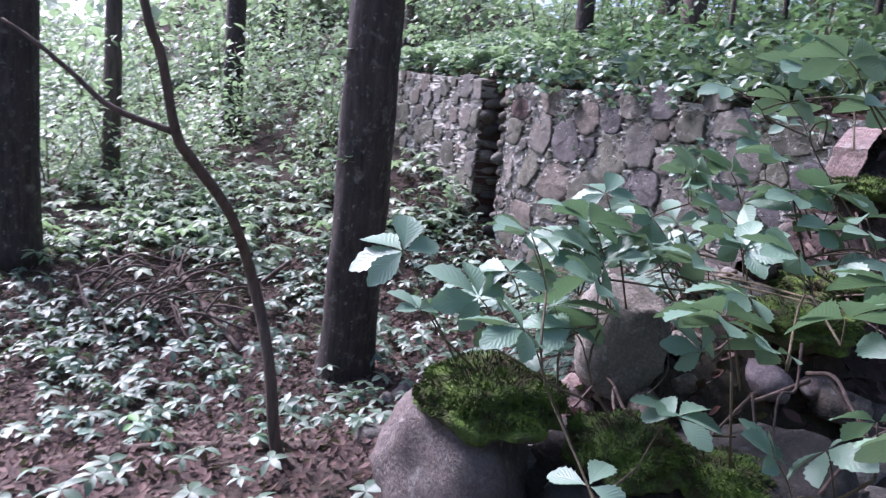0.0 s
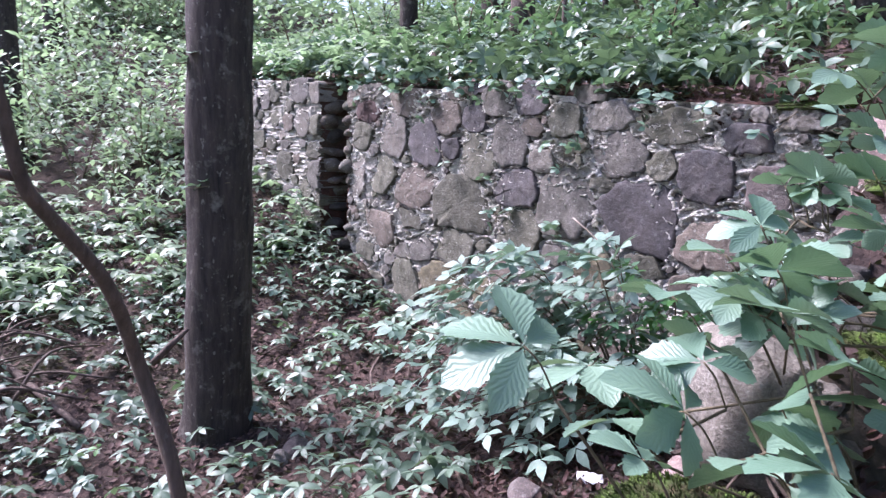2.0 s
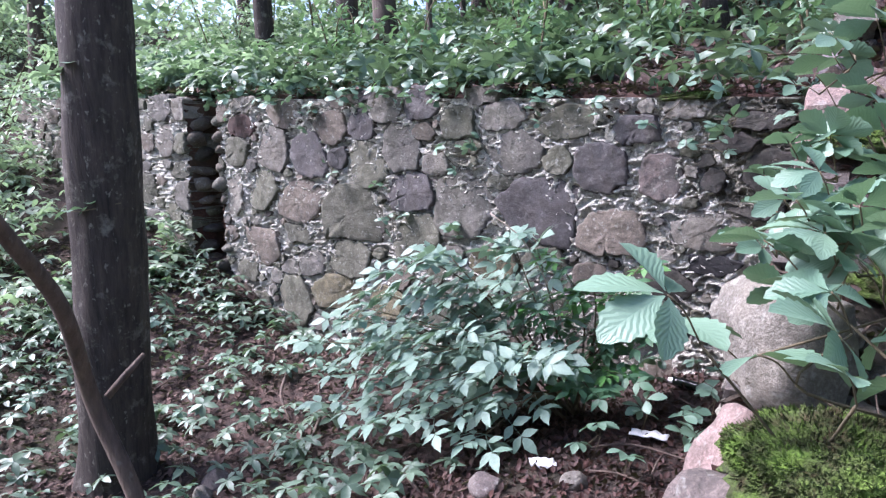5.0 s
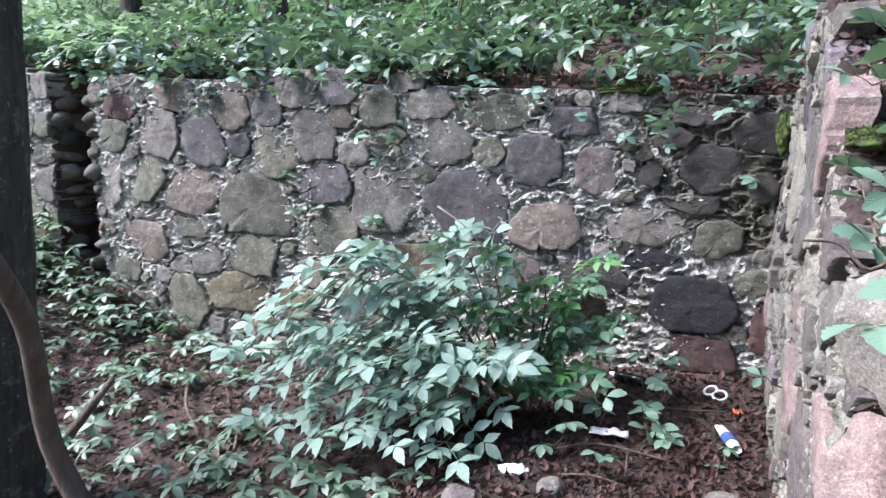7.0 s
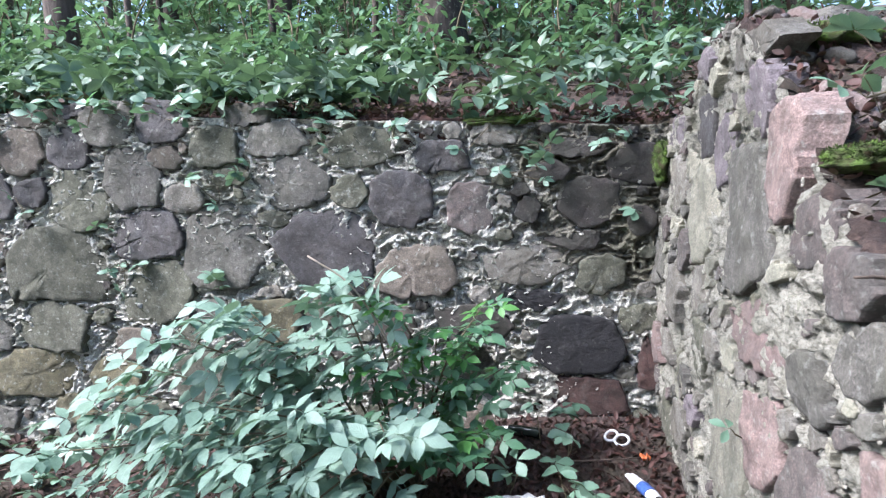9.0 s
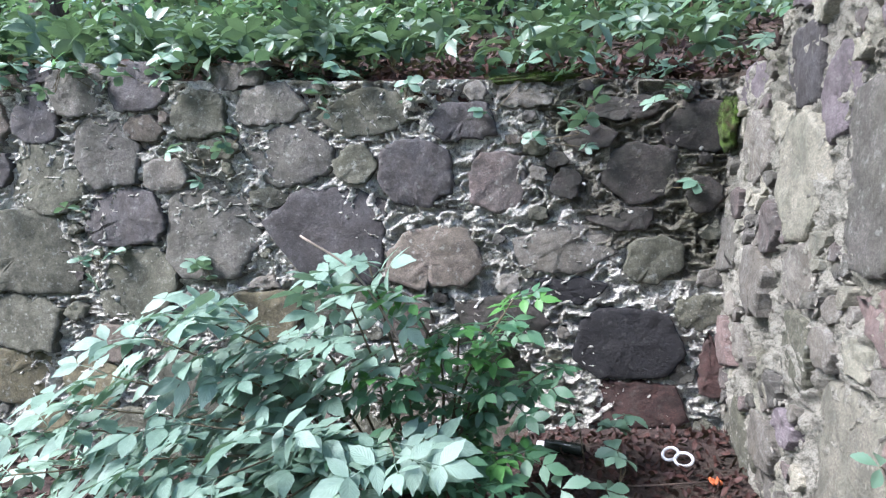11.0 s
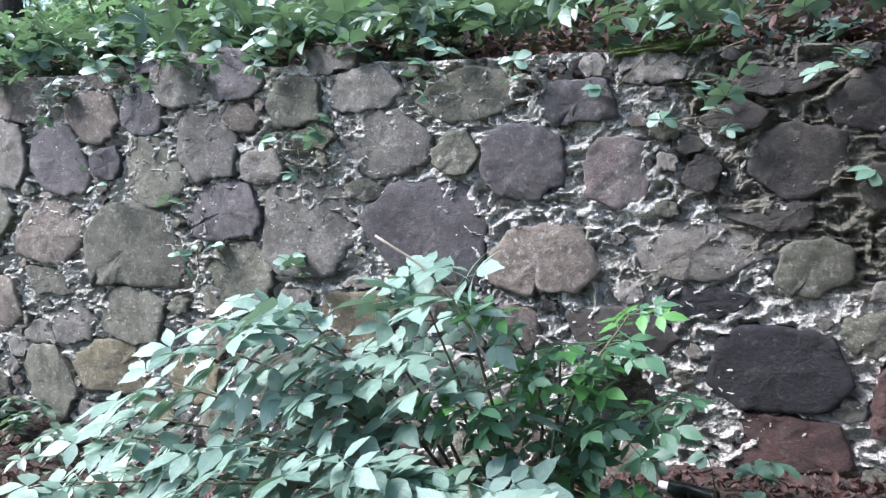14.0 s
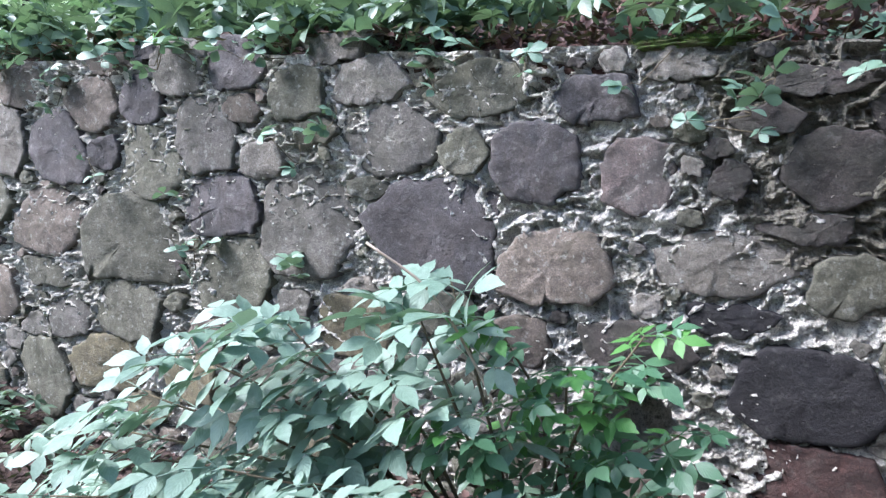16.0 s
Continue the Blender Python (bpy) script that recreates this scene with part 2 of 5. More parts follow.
def tube(points, radii, sides=8, wobble=0.0, cap=True):
    pts = [Vector(p) for p in points]
    verts, faces, uvs = [], [], []
    side = Vector((1, 0, 0))
    for i, p in enumerate(pts):
        d = (pts[min(i + 1, len(pts) - 1)] - pts[max(i - 1, 0)]).normalized()
        side = (side - d * side.dot(d))
        side = side.normalized() if side.length > 1e-4 else d.orthogonal().normalized()
        up = d.cross(side)
        for k in range(sides):
            a = 2 * math.pi * k / sides
            r = radii[i] * (1 + wobble * noise.noise(Vector((math.cos(a) * 1.7, math.sin(a) * 1.7, p.z * 2.3)) + p))
            verts.append(p + (side * math.cos(a) + up * math.sin(a)) * r)
            uvs.append((k / sides, i / len(pts)))
    for i in range(len(pts) - 1):
        for k in range(sides):
            a, b = i * sides + k, i * sides + (k + 1) % sides
            faces.append((a, b, b + sides, a + sides))
    if cap:
        faces.append(tuple(range(sides - 1, -1, -1)))
        faces.append(tuple(range((len(pts) - 1) * sides, len(pts) * sides)))
    return np.array([tuple(v) for v in verts]), faces, np.array(uvs)


def smooth_line(points, steps=5):
    """A Catmull-Rom line through the points."""
    p = [Vector(q) for q in points]
    p = [p[0] * 2 - p[1], *p, p[-1] * 2 - p[-2]]
    out = []
    for i in range(1, len(p) - 2):
        for s in range(steps):
            t = s / steps
            out.append(0.5 * (2 * p[i] + (p[i + 1] - p[i - 1]) * t + (2 * p[i - 1] - 5 * p[i] + 4 * p[i + 1] - p[i + 2]) * t * t + (3 * p[i] - p[i - 1] - 3 * p[i + 1] + p[i + 2]) * t ** 3))
    return [*out, p[-2]]


def leaflet(length, width, rows=4, fold=0.25, droop=0.25, teeth=0.0, peak=0.5, taper=0.8):
    """A pointed leaf along +y with its midrib folded, as vertices, faces and uvs."""
    v, u, f = [], [], []
    for i in range(rows + 1):
        t = i / rows
        w = width / 2 * (math.sin(math.pi * t ** (math.log(0.5) / math.log(peak))) ** taper if 0 < t < 1 else 0.04)
        if teeth and 0 < i < rows:
            w *= 1 + teeth * (1 if i % 2 else -1)
        z = -droop * length * t * t
        for s in (-1, 0, 1):
            v.append((s * w, length * t + (0.02 * length if s and i % 2 else 0), z + abs(s) * w * fold))
            u.append((s * 1.0, t))
    for i in range(rows):
        for s in (0, 1):
            a = i * 3 + s
            f.append((a, a + 1, a + 4, a + 3))
    return np.array(v), f, np.array(u)


def palmate(size, count=5, rows=4, seed=0, teeth=0.0, wide=0.6):
    """A creeper leaf: leaflets spread from one point like fingers."""
    rng = random.Random(seed)
    out = []
    for k in range(count):
        a = (k - (count - 1) / 2) * (250 / count) + rng.uniform(-8, 8)
        s = size * (1.0 - 0.3 * abs(k - (count - 1) / 2) / (count / 2)) * rng.uniform(0.9, 1.08)
        lf = leaflet(s, s * wide * rng.uniform(0.9, 1.15), rows, rng.uniform(0.1, 0.35), rng.uniform(0.1, 0.4), teeth, 0.61)
        out.append(moved(lf, pose(0, 0, 0, rng.uniform(-14, 10), rng.uniform(-12, 12), -a) @ pose(0, size * 0.05, 0)))
    return joined(out)


def pinnate(length, pairs=3, leaf=0.1, seed=0, rows=7):
    """An elder leaf: paired leaflets along a stalk, one at its tip."""
    rng = random.Random(seed)
    out = [tube([(0, 0, 0), (0, length * 0.5, 0.01), (0, length, -0.01)], [0.0022, 0.0018, 0.001], 4)]
    for k in range(pairs):
        y = length * (0.4 + 0.52 * k / max(1, pairs - 1))
        for s in (-1, 1):
            z = leaf * rng.uniform(0.8, 1.1)
            lf = leaflet(z, z * 0.52, rows, rng.uniform(0.06, 0.2), rng.uniform(0.05, 0.25), 0.05, 0.43, 1.15)
            out.append(moved(lf, pose(0, y, 0, rng.uniform(-15, 8), rng.uniform(-18, 18), -s * rng.uniform(58, 76))))
    out.append(moved(leaflet(leaf * 1.15, leaf * 0.58, rows, 0.12, 0.18, 0.05, 0.43, 1.15), pose(0, length, 0, -8, 0, rng.uniform(-12, 12))))
    return joined(out)


# ---- the ground ----
WALL_Y = 3.29


def wall_top(x):
    return 1.48 - 0.068 * min(0.0, x) + 0.02 * noise.noise(Vector((x * 1.7, 0, 3)))


def step01(a, b, t):
    t = min(1.0, max(0.0, (t - a) / (b - a)))
    return t * t * (3 - 2 * t)


def ground_z(x, y):
    yc = min(4.0, max(-2.0, y))
    low = 0.0 - 0.16 * step01(-0.5, -2.4, x) - 0.17 * min(1.7, max(0.0, 2.9 - y)) * step01(-0.9, -2.6, x)
    low += max(0.0, -3.7 - x) * (0.17 + 0.035 * yc) + max(0.0, -9.0 - x) * 0.06
    low += 0.16 * step01(-4.0, -4.9, x) * step01(1.5, 3.2, y)
    low += 0.09 * step01(2.6, 3.15, y) * step01(-1.0, -0.6, x) * step01(3.6, 3.5, y)
    low = min(low, 5.0)
    high = 1.46 - 0.068 * max(-9.0, min(0.0, x)) + 0.3 * min(3.6, max(0.0, y - WALL_Y)) + 0.21 * max(0.0, min(40.0, y - 6.9))
    spread = 0.03 + 2.6 * step01(-8.3, -11.5, x)
    z = low + (max(low, high) - low) * step01(3.72 - spread, 3.76 + spread, y)
    bump_ = 0.05 * noise.noise(Vector((x * 0.9, y * 0.9, 0))) + 0.02 * noise.noise(Vector((x * 3.1, y * 3.1, 5)))
    return z + bump_


def axis(lo, hi, step, far):
    mid = list(np.arange(lo, hi + 1e-6, step))
    out_lo, out_hi, d, a, b = [], [], step, lo, hi
    while a > -far or b < far:
        d *= 1.28
        a, b = a - d, b + d
        out_lo.append(max(a, -far)), out_hi.append(min(b, far))
    return sorted(set(out_lo)) + mid + sorted(set(out_hi))


gx = axis(-9.0, 2.4, 0.11, 140)
gy = sorted(axis(-2.4, 8.0, 0.11, 140) + [3.68, 3.72, 3.76, 3.8])
gv = [(x, y, ground_z(x, y)) for y in gy for x in gx]
nx = len(gx)
gf = [(j * nx + i, j * nx + i + 1, (j + 1) * nx + i + 1, (j + 1) * nx + i) for j in range(len(gy) - 1) for i in range(nx - 1)]
ground = new("ground", mesh_of("ground", gv, gf, SOIL))
tagged(ground, "brown forest floor of soil and rotting leaves on a wooded slope", "ground", kind="structure")

# ---- the long rubble wall ----
RECESS = (-5.18, -4.87)
HOLE = (-0.88, 0.26, 0.15, 0.15)


def face_y(x):
    if x > RECESS[1]:
        return WALL_Y
    return WALL_Y + 0.26 if x > RECESS[0] else WALL_Y - 0.1


def mortar_depth(u, v, seed):
    """How far the weathered mortar lies behind the face: thin curling ridges with washed-out hollows between."""
    p = Vector((u, v * 1.35, seed))
    p = p + 0.035 * Vector((noise.noise(p * 9), noise.noise(p * 9 + Vector((4, 8, 2))), 0))
    ridge = 1 - step01(0.04, 0.26, abs(noise.noise(p * 10.5)))
    thin = 1 - step01(0.05, 0.3, abs(noise.noise(p * 24 + Vector((3, 1, 7)))))
    solid = step01(0.0, 0.45, noise.noise(p * 3.1 + Vector((9, 2, 4))))
    d = 0.05 - 0.052 * max(ridge, 0.7 * thin, 0.7 * solid)
    return d + 0.016 * noise.noise(p * 41) + 0.011 * noise.noise(p * 83)


us = list(np.arange(-8.7, -5.5, 0.05)) + list(np.arange(-5.5, 0.3, 0.0095)) + list(np.arange(0.3, 2.61, 0.08))
mv, mf = [], []
rows_n = 196
for u in us:
    top, foot = wall_top(u), min(ground_z(u, 3.2), 0.3) - 0.25
    for j in range(rows_n + 1):
        v = foot + (top - foot) * j / rows_n
        e = ((u - HOLE[0]) / HOLE[2]) ** 2 + ((v - HOLE[1]) / HOLE[3]) ** 2 + 0.7 * noise.noise(Vector((u * 14, v * 14, 5)))
        mv.append((u, face_y(u) + mortar_depth(u, v, 0.0) + (0.3 * step01(1.25, 0.75, e)), v))
k = rows_n + 1
for i in range(len(us) - 1):
    mf += [(i * k + j, (i + 1) * k + j, (i + 1) * k + j + 1, i * k + j + 1) for j in range(rows_n)]
wall_mesh = mesh_of("wall_back", mv, mf, MORTAR, None, False)
wall_mesh.materials.append(RED_SOIL)
wall_mesh.materials.append(MORTAR_DAMP_SHADE)


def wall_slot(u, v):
    """Soil material in the recess, a damp stain with painted shade in the upper inner corner, lime mortar elsewhere."""
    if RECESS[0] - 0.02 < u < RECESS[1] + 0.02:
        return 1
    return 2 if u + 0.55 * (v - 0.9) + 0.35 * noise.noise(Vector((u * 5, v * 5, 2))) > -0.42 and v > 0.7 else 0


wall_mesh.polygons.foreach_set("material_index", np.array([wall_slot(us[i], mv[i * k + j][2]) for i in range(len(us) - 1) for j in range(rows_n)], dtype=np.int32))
wall_back = new("wall_back", wall_mesh)
tagged(wall_back, "old rubble retaining wall of mixed field stones in crumbling pale mortar", "stone wall", kind="structure")

# soil lip on top of the wall, running back into the slope
sv, sf = [], []
xs = list(np.arange(-8.7, 2.6, 0.045))
for x in xs:
    t = wall_top(x)
    edge = face_y(x) + 0.03 * noise.noise(Vector((x * 4, 1, 1)))
    for j, (dy, dz) in enumerate(((0.06, -0.14), (0.035, -0.07), (0.07, -0.02), (0.16, 0.02), (0.3, 0.05), (0.62, 0.1))):
        y = edge + dy if j < 5 else 3.95
        sv.append((x, y, t + dz + 0.03 * noise.noise(Vector((x * 6, j * 1.3, 4)))))
for i in range(len(xs) - 1):
    sf += [(i * 6 + j, (i + 1) * 6 + j, (i + 1) * 6 + j + 1, i * 6 + j + 1) for j in range(5)]
lip = tagged(new("wall_top_soil", mesh_of("wall_top_soil", sv, sf, RED_SOIL)), "reddish crumbling soil along the top of the rubble wall", "soil", kind="structure")


def cell_outline(i, seeds, rng, gap, reach):
    """The outline of stone i: cut off where a neighbour is relatively nearer."""
    u, v, w, h = seeds[i][:4]
    near = np.array([s[:4] for j, s in enumerate(seeds) if j != i and abs(s[0] - u) < 0.8 and abs(s[1] - v) < 0.7] or [(99, 99, 1, 1)])
    corners = rng.randint(7, 10)
    phase = rng.random()
    pts = []
    for c in range(corners):
        a = 2 * math.pi * (c + phase + rng.uniform(-0.34, 0.34)) / corners
        ca, sa = math.cos(a), math.sin(a)
        rm = reach / ((abs(ca) / (w / 2)) ** 3.0 + (abs(sa) / (h / 2)) ** 3.0) ** (1 / 3.0)
        r = np.linspace(0.02, 1, 40) * rm
        pu, pv = u + r * ca, v + r * sa
        own = np.sqrt((2 * (pu - u) / w) ** 2 + (2 * (pv - v) / h) ** 2)
        other = np.sqrt((2 * (pu[:, None] - near[:, 0]) / near[:, 2]) ** 2 + (2 * (pv[:, None] - near[:, 1]) / near[:, 3]) ** 2).min(1)
        ok = own <= other
        r_end = r[-1] if ok.all() else r[max(1, int(np.argmin(ok)))]
        r_end = max(0.025, r_end * rng.uniform(0.95, 1.05) - gap)
        pts.append((u + r_end * ca, v + r_end * sa))
    line = []
    for c in range(corners):
        (a0, b0), (a1, b1) = pts[c], pts[(c + 1) % corners]
        for s in range(6):
            t = s / 6
            x, y = a0 + (a1 - a0) * t, b0 + (b1 - b0) * t
            n1 = noise.noise(Vector((x * 22, y * 22, i))) * 0.015 + noise.noise(Vector((x * 70, y * 70, i))) * 0.008
            bulge = 0.012 * math.sin(math.pi * t)
            line.append((x + (x - u) * bulge + n1, y + (y - v) * bulge - n1))
    return line


OUTLINES = {}


def stone_mesh(i, seeds, place, rng, gap=0.0065, proud=(0.003, 0.02), keep=None, reach=1.14):
    u, v, w, h, tone = seeds[i]
    line = cell_outline(i, seeds, rng, gap, reach)
    out = rng.uniform(*proud)
    if keep is not None:
        OUTLINES.setdefault(keep, []).append((u, v, out, line))
    su, sv_ = rng.uniform(-0.08, 0.08), rng.uniform(-0.09, 0.05)
    chamfers = []
    for _ in range(3):
        a = rng.uniform(0, 2 * math.pi)
        chamfers.append((math.cos(a), math.sin(a), rng.uniform(0.2, 0.5) * min(w, h), rng.uniform(0.03, 0.16)))
    rings = ((0.25, 0.0), (0.5, 0.0), (0.72, 0.0), (0.88, 0.0), (0.975, -0.001), (1.0, -0.007), (1.0, -0.1))

    def relief(pu, pv):
        z = 0.012 * noise.noise(Vector((pu * 6, pv * 6, i * 3.1))) + 0.009 * noise.noise(Vector((pu * 19, pv * 19, i))) + 0.005 * noise.noise(Vector((pu * 45, pv * 45, i)))
        for ca, sa, d, k in chamfers:
            z -= max(0.0, (pu - u) * ca + (pv - v) * sa - d) * k
        return z + (pu - u) * su + (pv - v) * sv_

    verts = [place(u, v, out + relief(u, v))]
    n = len(line)
    for f, dz in rings:
        for (a, b) in line:
            pu, pv = u + (a - u) * f, v + (b - v) * f
            verts.append(place(pu, pv, out + dz + relief(pu, pv)))
    faces = [(0, 1 + k2, 1 + (k2 + 1) % n) for k2 in range(n)]
    for r in range(len(rings) - 1):
        for k2 in range(n):
            a, b = 1 + r * n + k2, 1 + r * n + (k2 + 1) % n
            faces.append((a, a + n, b + n, b))
    me = mesh_of("stone", verts, faces, STONE[tone])
    soft = np.ones(len(faces), dtype=bool)
    soft[-2 * n:] = False
    me.polygons.foreach_set("use_smooth", soft)
    return me


def chip_template(seed):
    """A crumb of mortar: a small uneven lump."""
    bm = bmesh.new()
    bmesh.ops.create_icosphere(bm, subdivisions=1, radius=1.0)
    bm.verts.ensure_lookup_table()
    v = np.array([tuple(q.co * (1 + 1.1 * noise.noise(q.co * 1.9 + Vector((seed * 5, 1, 2))))) for q in bm.verts])
    f = [tuple(q.index for q in p.verts) for p in bm.faces]
    bm.free()
    return v, f, np.zeros((len(v), 2))


def crumbs(parent, key, place, mat, rng, patch, depth=(-0.02, 0.003), every=0.0145):
    """Ragged mortar crumbs along the edges of the stones."""
    mats = [[], [], []]
    for u, v, out, line in OUTLINES[key]:
        n = len(line)
        for k2 in range(n):
            (a0, b0), (a1, b1) = line[k2], line[(k2 + 1) % n]
            length = math.hypot(a1 - a0, b1 - b0)
            for q in range(max(1, int(length / every))):
                t = rng.random()
                x, y = a0 + (a1 - a0) * t, b0 + (b1 - b0) * t
                r = math.hypot(x - u, y - v)
                if rng.random() > patch(x, y) or (key == "back" and no_stone(x, y)):
                    continue
                push = rng.uniform(0.002, 0.026)
                x, y = x + (x - u) / r * push, y + (y - v) / r * push
                p0 = Vector(place(x, y, out + rng.uniform(*depth) - 0.008))
                along = (Vector(place(a1, b1, 0)) - Vector(place(a0, b0, 0))).normalized()
                outw = (Vector(place(x, y, 1)) - Vector(place(x, y, 0))).normalized()
                m = Matrix((along, outw.cross(along), outw)).transposed().to_4x4()
                s = rng.uniform(0.004, 0.0095)
                m = Matrix.Translation(p0) @ m @ Matrix.Rotation(rng.uniform(-0.8, 0.8), 4, "Z") @ Matrix.Rotation(rng.uniform(-0.7, 0.7), 4, "X") @ Matrix.Diagonal((s * rng.uniform(1.0, 2.2), s * rng.uniform(0.7, 1.3), s * rng.uniform(0.5, 0.9), 1))
                mats[rng.randrange(3)].append(np.array(m))
    v, f, u = joined([scatter(chip_template(q), ms) for q, ms in enumerate(mats) if ms])
    tagged(under("mortar_crumbs", mesh_of("mortar_crumbs", v, f, mat, u, False), parent, "ragged pale mortar crumbs"), kind="stuff")


# stones: along the wall, height, width, height, kind of rock; from the top course downwards
COURSE_TOP = [
    (-2.01, 1.61, 0.39, 0.11, "l"), (-2.52, 1.59, 0.27, 0.21, "d"), (-2.85, 1.6, 0.33, 0.23, "g"), (-3.04, 1.68, 0.15, 0.08, "d"),
    (-3.40, 1.50, 0.32, 0.28, "b"), (-3.95, 1.60, 0.46, 0.19, "b"), (-3.28, 1.65, 0.34, 0.1, "b"), (-3.09, 1.48, 0.26, 0.20, "d"),
    (-2.21, 1.46, 0.27, 0.20, "o"), (-1.88, 1.48, 0.34, 0.19, "g"), (-1.42, 1.42, 0.40, 0.18, "o"), (-0.99, 1.36, 0.39, 0.15, "d"),
    (-0.94, 1.47, 0.11, 0.09, "l"), (-0.75, 1.45, 0.26, 0.11, "l"), (-0.34, 1.37, 0.35, 0.09, "n"), (-0.48, 1.26, 0.20, 0.11, "n"),
]
COURSE_UPPER = [
    (-0.29, 1.12, 0.28, 0.23, "n"), (-4.11, 1.35, 0.38, 0.34, "l"), (-3.67, 1.29, 0.4, 0.34, "d"), (-3.34, 1.25, 0.20, 0.14, "d"),
    (-3.05, 1.20, 0.37, 0.31, "o"), (-2.72, 1.32, 0.37, 0.32, "g"), (-2.53, 1.41, 0.22, 0.13, "b"), (-1.82, 1.25, 0.42, 0.27, "g"),
    (-2.11, 1.30, 0.23, 0.09, "o"), (-1.21, 1.15, 0.30, 0.27, "d"), (-0.86, 1.10, 0.23, 0.24, "r"), (-0.70, 1.23, 0.12, 0.06, "o"),
    (-0.58, 1.08, 0.12, 0.12, "n"), (-0.05, 1.02, 0.12, 0.13, "g"),
]
COURSE_MIDDLE = [
    (-4.26, 1.01, 0.40, 0.30, "o"), (-3.79, 0.92, 0.48, 0.38, "b"), (-3.23, 0.84, 0.6, 0.4, "o"), (-2.63, 1.00, 0.48, 0.25, "d"),
    (-2.19, 0.93, 0.48, 0.40, "g"), (-1.88, 1.07, 0.22, 0.09, "o"), (-1.59, 0.90, 0.57, 0.39, "d"), (-1.15, 0.79, 0.42, 0.24, "b"),
    (-0.61, 0.82, 0.42, 0.19, "l"), (-0.24, 0.77, 0.22, 0.19, "o"), (-0.33, 0.93, 0.32, 0.09, "n"),
]
COURSE_LOWER = [
    (-4.32, 0.54, 0.56, 0.29, "b"), (-3.83, 0.67, 0.5, 0.14, "o"), (-3.27, 0.51, 0.48, 0.29, "o"), (-2.61, 0.69, 0.40, 0.34, "o"),
    (-1.97, 0.52, 0.35, 0.25, "y"), (-1.94, 0.69, 0.34, 0.06, "l"), (-1.27, 0.51, 0.22, 0.18, "b"), (-0.59, 0.64, 0.33, 0.1, "k"),
    (-0.35, 0.42, 0.39, 0.27, "k"), (-0.88, 0.52, 0.39, 0.18, "n"), (-3.92, 0.1, 0.38, 0.36, "o"), (-3.38, 0.23, 0.6, 0.27, "y"),
    (-0.37, 0.165, 0.56, 0.18, "m"), (-0.03, 0.3, 0.09, 0.34, "m"), (-3.18, 0.03, 0.24, 0.16, "y"), (-2.35, 0.19, 0.32, 0.27, "o"), (-2.05, -0.04, 0.38, 0.18, "y"),
]
COURSE_LEFT = [
    (-1.84, 0.20, 0.19, 0.15, "l"), (-4.48, 1.71, 0.34, 0.13, "l"), (-4.51, 1.55, 0.31, 0.18, "m"), (-4.6, 1.33, 0.34, 0.22, "o"),
    (-4.66, 0.95, 0.2, 0.42, "l"), (-4.87, 1.2, 0.16, 0.16, "o"), (-5.56, 1.46, 0.3, 0.26, "l"), (-5.6, 1.76, 0.4, 0.2, "g"),
    (-2.9, 0.2, 0.3, 0.22, "y"), (-2.75, 0.4, 0.22, 0.17, "b"),
]


def filled(seeds, lo, hi, top, foot, rng, tones, size=(0.12, 0.26), skip=None, tries=2600):
    """Adds smaller stones of random size wherever the named ones leave room."""
    seeds = list(seeds)
    for _ in range(tries):
        u = rng.uniform(lo, hi)
        v = rng.uniform(foot(u), top(u))
        w = rng.uniform(*size)
        h = w * rng.uniform(0.5, 0.85)
        if v + h * 0.45 > top(u) or v - h * 0.5 < foot(u) or (skip and skip(u, v)):
            continue
        if all(math.hypot((u - s[0]) / (s[2] + w), (v - s[1]) / (s[3] + h)) > 0.53 for s in seeds):
            seeds.append((u, v, w, h, rng.choice(tones)))
    return seeds


rng = random.Random(11)
named = [(a, b + 0.02, c, d, e) for a, b, c, d, e in COURSE_TOP + COURSE_UPPER + COURSE_MIDDLE + COURSE_LOWER + COURSE_LEFT]


def no_stone(u, v):
    in_hole = ((u - HOLE[0]) / (HOLE[2] + 0.1)) ** 2 + ((v - HOLE[1]) / (HOLE[3] + 0.08)) ** 2 < 1
    return in_hole or RECESS[0] - 0.08 < u < RECESS[1] + 0.08 or (u > -0.75 and 0.08 < u)


seeds = filled(named, -8.6, 0.0, wall_top, lambda u: ground_z(u, 3.2) - 0.12, rng, "bogoogbl", (0.13, 0.34), no_stone, 2600)
seeds = filled(seeds, -5.0, 0.0, wall_top, lambda u: ground_z(u, 3.2) - 0.08, rng, "bgonol", (0.05, 0.11), no_stone, 900)


def on_back(u, v, out):
    return (u, face_y(u) - out, v)


# upper inner corner: every stone dark, for its damp and the shade painted in
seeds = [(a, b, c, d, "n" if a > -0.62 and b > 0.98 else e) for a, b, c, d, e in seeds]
for i in range(len(seeds)):
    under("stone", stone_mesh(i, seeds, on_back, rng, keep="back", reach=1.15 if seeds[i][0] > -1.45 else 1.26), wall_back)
crumbs(wall_back, "back", on_back, CRUMB, rng, lambda x, y: 0.1 if x < -5.4 else (0.12 * noise.noise(Vector((x * 2.1, y * 2.1, 6)))) * step01(wall_top(x), wall_top(x) - 0.1, y))

# ---- the broken cross wall ----
SLANT = 0.085


def side_x(y, z=0.0):
    """The cross wall's face, leaning back a little towards its top."""
    return SLANT * (WALL_Y - y) + 0.05 * min(1.0, max(0.0, (z - 0.75) / 0.55))


